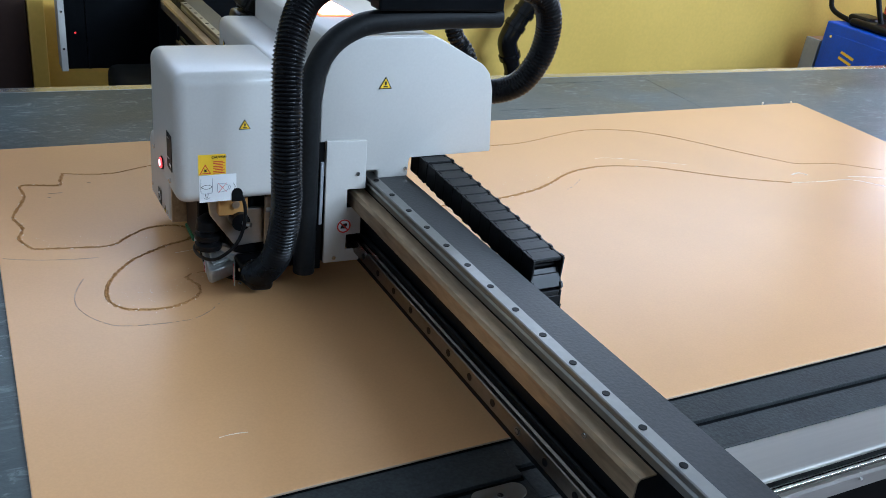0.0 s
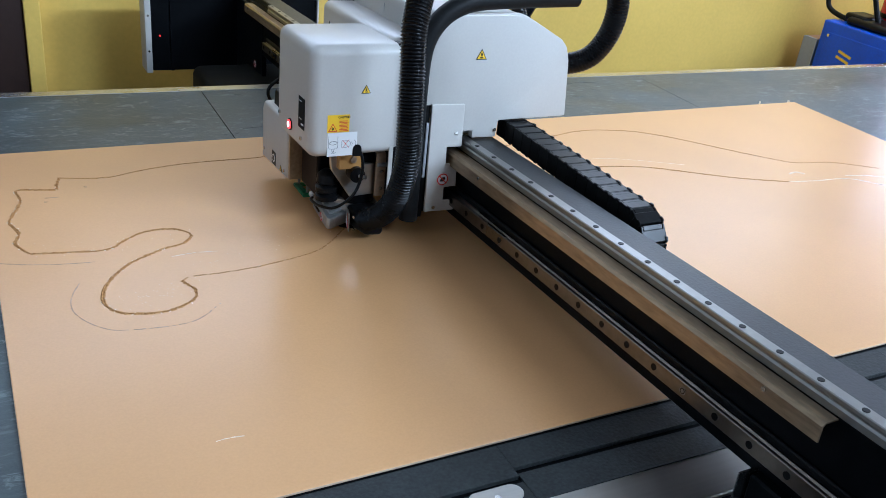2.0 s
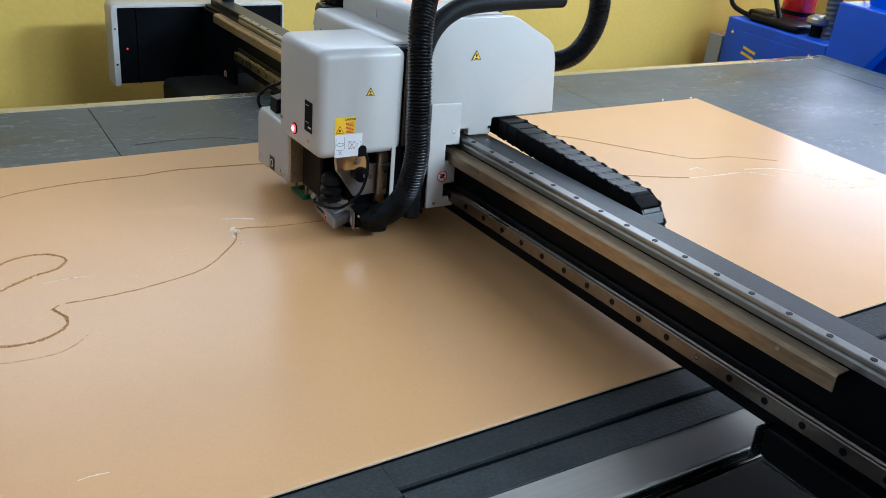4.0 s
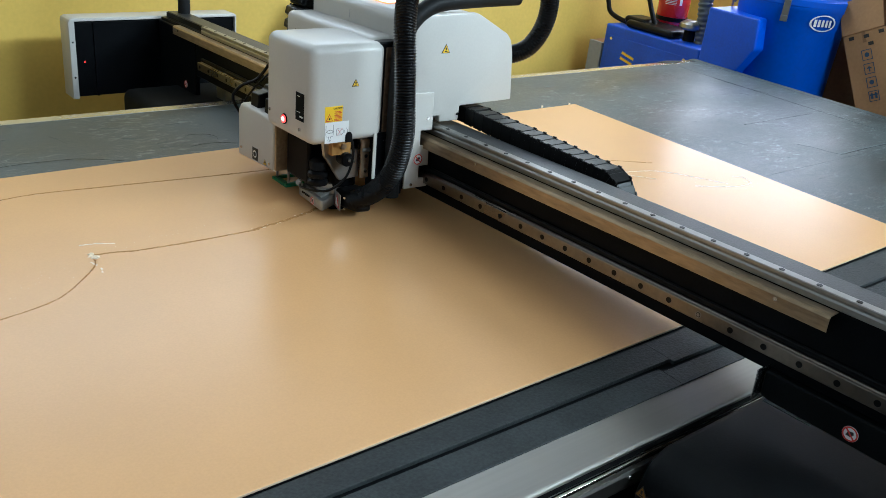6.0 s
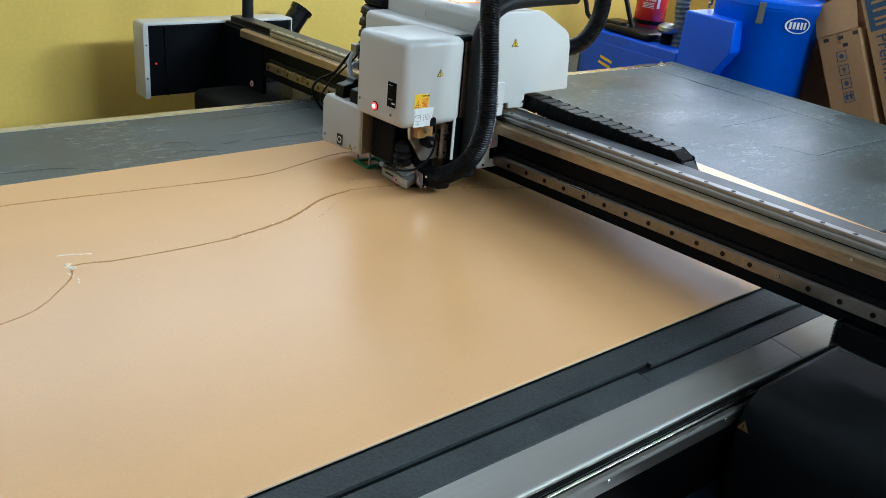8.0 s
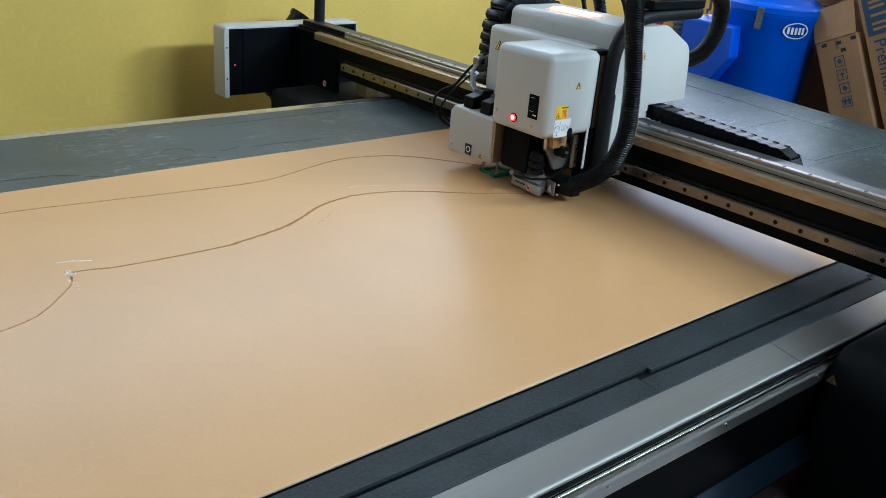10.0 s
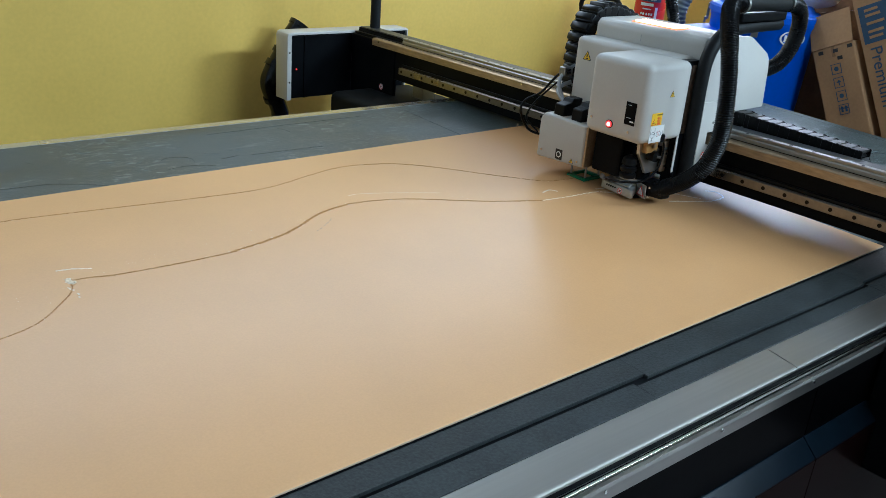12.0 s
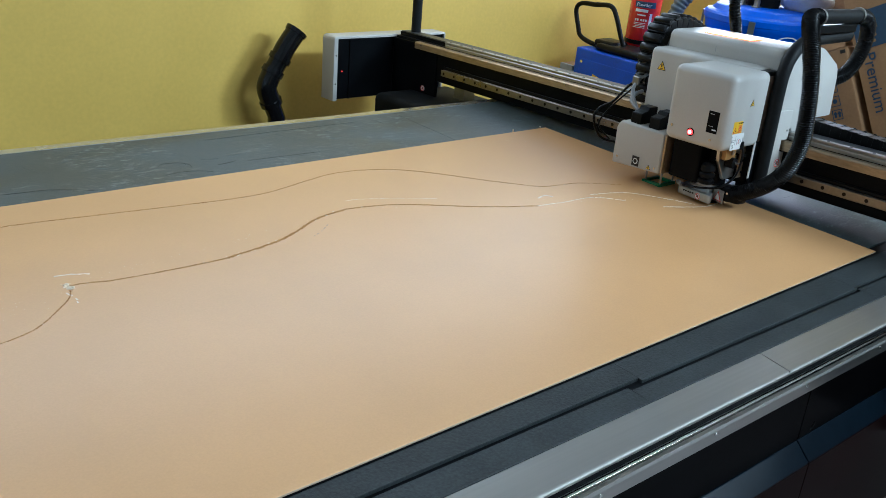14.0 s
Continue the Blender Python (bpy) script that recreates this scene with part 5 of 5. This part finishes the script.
badge = part("badge_ring", oval_ring(BM(), BC, lambda z: drum_r(z) + 0.001, 244, 15, 1.110, 0.038, 0.14), LABEL, bin_, "white oval badge")
bm = BM()
for a in (233.5, 237.7, 241.9, 246.1, 250.3):
    curved(bm, BC, drum_r(1.110) + 0.0025, a, a + 2.7, 1.094, 1.126, 3)
part("badge_bars", bm, LABEL, badge)
head = part("motor_head", lathe(BM(), [(0.085, 0.0), (0.085, 0.05), (0.075, 0.06), (0.075, 0.15), (0.06, 0.18)], (4.36, 1.56, 1.246), 30), BLACK, bin_, "black motor head on the lid", smooth=40)
for y in (1.60, 1.52):
    bm = BM()
    box(bm, 4.235, y - 0.012, 1.246, 4.255, y + 0.012, 1.40, 0.002)
    box(bm, 4.225, y - 0.016, 1.246, 4.265, y + 0.016, 1.252, 0.001)
    part("motor_clamp", bm, STEEL, head)

# thin white box against the wall
tagged(part("small_carton", box(BM(), 4.02, 2.42, 0.0, 4.30, 2.52, 0.77, 0.004), CARD), "narrow orange-brown carton with grey front", "box")
tagged(part("grey_board", box(BM(), 4.0, 2.41, 0.0, 4.018, 2.50, 0.775, 0.002), GREYC), "narrow grey board leaning by the wall", "board")


def carton(name, label, w, d, h, m, mat, flaps=False):
    """A taped cardboard carton: front across x, with seam and tape."""
    ob = thing(name, label, "box", m)
    part("carton_body", box(BM(), 0, 0, 0, w, d, h, 0.006), mat, ob)
    part("tape", box(BM(), w * 0.46, -0.0012, h - 0.05, w * 0.54, d * 0.6, h + 0.0012, 0.0005, 1), CARD_DARK, ob)
    if flaps:
        bm = BM()
        box(bm, 0.0, -0.004, h, w, 0.0, h + 0.16, 0.001, 1)
        f = part("flap", bm, mat, ob)
        f.matrix_local = Matrix.Translation((0, 0, 0)) @ Matrix.Translation((0, 0, h)) @ Matrix.Rotation(radians(-14), 4, "X") @ Matrix.Translation((0, 0, -h))
    return ob


def icon_row(parent, x, z0, size, n, step):
    for i in range(n):
        bm = BM()
        z = z0 - step * i
        for a in ((-size, -size, size, -size + 0.003), (-size, size - 0.003, size, size), (-size, -size, -size + 0.003, size), (size - 0.003, -size, size, size)):
            box(bm, x + a[0], -0.002, z + a[1], x + a[2], -0.001, z + a[3])
        if i == 3:
            for q in (-0.4, 0.4):
                prism(bm, [(x + q * size - 0.005, z - 0.5 * size), (x + q * size + 0.005, z - 0.5 * size), (x + q * size + 0.005, z + 0.1 * size), (x + q * size + 0.012, z + 0.1 * size), (x + q * size, z + 0.7 * size), (x + q * size - 0.012, z + 0.1 * size), (x + q * size - 0.005, z + 0.1 * size)], "y", -0.002, -0.001)
        elif i == 1:
            prism(bm, [(x - 0.5 * size, z), (x, z + 0.5 * size), (x + 0.5 * size, z), (x + 0.1 * size, z), (x + 0.1 * size, z - 0.6 * size), (x - 0.1 * size, z - 0.6 * size), (x - 0.1 * size, z)], "y", -0.002, -0.001)
        else:
            rod(bm, (x, -0.001, z), (x, -0.002, z), 0.45 * size, seg=12)
        part("shipping_mark", bm, NAVY, parent, "printed shipping mark")


def placed(x, y, z, lean, turn):
    """A carton whose front looks towards -x: front's lower left corner at x, y, z; lean and turn in degrees."""
    return Matrix.Translation((x, y, z)) @ Matrix.Rotation(radians(-90 + turn), 4, "Z") @ Matrix.Rotation(radians(lean), 4, "Y")


tall = carton("tall_carton", "tall brown cardboard carton with printed shipping marks, leaning", 0.20, 0.30, 1.197, placed(4.30, 0.673, 0.0, -28, 0), CARD, True)
icon_row(tall, 0.10, 1.089, 0.024, 4, 0.0637)
for x, z in ((0.03, 1.17), (0.10, 1.165), (0.115, 1.128), (0.17, 1.17)):
    part("tape_print", box(BM(), x, -0.002, z, x + 0.024, -0.001, z + 0.016), INK, tall)
prem = carton("large_carton", "large brown cardboard carton with navy printed lettering, leaning", 0.55, 0.35, 1.62, placed(4.32, 0.397, 0.0, -28.9, 0), CARD)
bm = BM()
box(bm, 0.018, -0.0016, 1.29, 0.26, -0.0008, 1.46)
panel = part("printed_panel", bm, NAVY, prem, "navy printed panel")
bm = BM()
for z in (1.310, 1.335, 1.372, 1.408, 1.432):
    box(bm, 0.045, -0.003, z, 0.125 - 0.3 * abs(z - 1.37), -0.002, z + 0.012)
part("panel_print", bm, CARD, panel)
lettering("printed_word", "Premium", 0.077, Matrix.Translation((0.038, -0.002, 1.272)) @ Matrix.Rotation(radians(90), 4, "X") @ Matrix.Rotation(radians(-90), 4, "Z"), NAVY, prem)
# stands in shade, which is put into its darker cardboard
carton("open_carton", "brown cardboard carton, opened and leaning, coloured dark for its shade", 0.40, 0.3, 1.20, placed(4.62, 1.27, 0.0, -14, 0), CARD_DARK, True)
cloth = BM()
bmesh.ops.create_icosphere(cloth, subdivisions=4, radius=0.125)
for v in cloth.verts:
    v.co *= 1 + 0.35 * noise.noise(v.co * 9)
    v.co = Vector((v.co.x * 0.9, v.co.y * 1.2, v.co.z * 0.7))
cl = part("plastic_bag", cloth, CLEAR, None, smooth=60)
cl.location = (4.475, 1.415, 1.325)
tagged(cl, "crumpled clear plastic bundle resting on the bin lid", "plastic bag")
cloth = BM()
bmesh.ops.create_icosphere(cloth, subdivisions=4, radius=0.13)
for v in cloth.verts:
    v.co *= 1 + 0.4 * noise.noise(v.co * 8 + Vector((3, 1, 2)))
    v.co = Vector((v.co.x, v.co.y * 1.3, v.co.z * 0.8))
cl = part("folded_cloth", cloth, LILAC, None, smooth=60)
cl.location = (4.80, 1.24, 1.30)
tagged(cl, "crumpled lilac cloth bundle resting on cartons", "cloth")

# ---------------------------------------------------------------- movement
TILT = -2.0
# seconds, place of the gantry along the table, place of the carriage along the beam
RUN = [
    (0, 0.633, -0.304), (0.5, 0.716, -0.290), (1, 0.802, -0.265), (1.5, 0.877, -0.214), (2, 0.912, -0.148), (2.5, 0.915, -0.126),
    (3, 0.998, -0.140), (3.5, 1.081, -0.150), (4, 1.164, -0.153), (4.5, 1.247, -0.148),
    (5, 1.330, -0.136), (5.5, 1.410, -0.114), (6, 1.485, -0.080), (6.5, 1.563, -0.033), (7, 1.648, -0.002), (7.5, 1.736, -0.011),
    (8, 1.822, -0.033), (8.5, 1.903, -0.078), (9, 1.983, -0.124), (9.5, 2.062, -0.164), (10, 2.140, -0.196), (10.5, 2.218, -0.220), (11, 2.312, -0.229), (11.5, 2.384, -0.236), (12, 2.419, -0.287), (12.5, 2.471, -0.357),
    (13, 2.540, -0.411), (13.5, 2.630, -0.413), (14, 2.661, -0.397)]


def motions():
    walk(gantry, [(t, pose(gx, 0.8, 1.05, TILT)) for t, gx, cy in RUN])
    walk(car, [(t, pose(gx, 0.8 + cy, 1.05, TILT)) for t, gx, cy in RUN])
    walk(upper, [(t, pose(gx, 0.8 + cy, 1.05 - 0.033 * cy, TILT)) for t, gx, cy in RUN])
    walk(lower, [(t, pose(gx, 0.310 + 0.55 * cy, 1.05 - 0.035 * (-0.52 + 0.55 * cy), TILT)) for t, gx, cy in RUN])


motions()
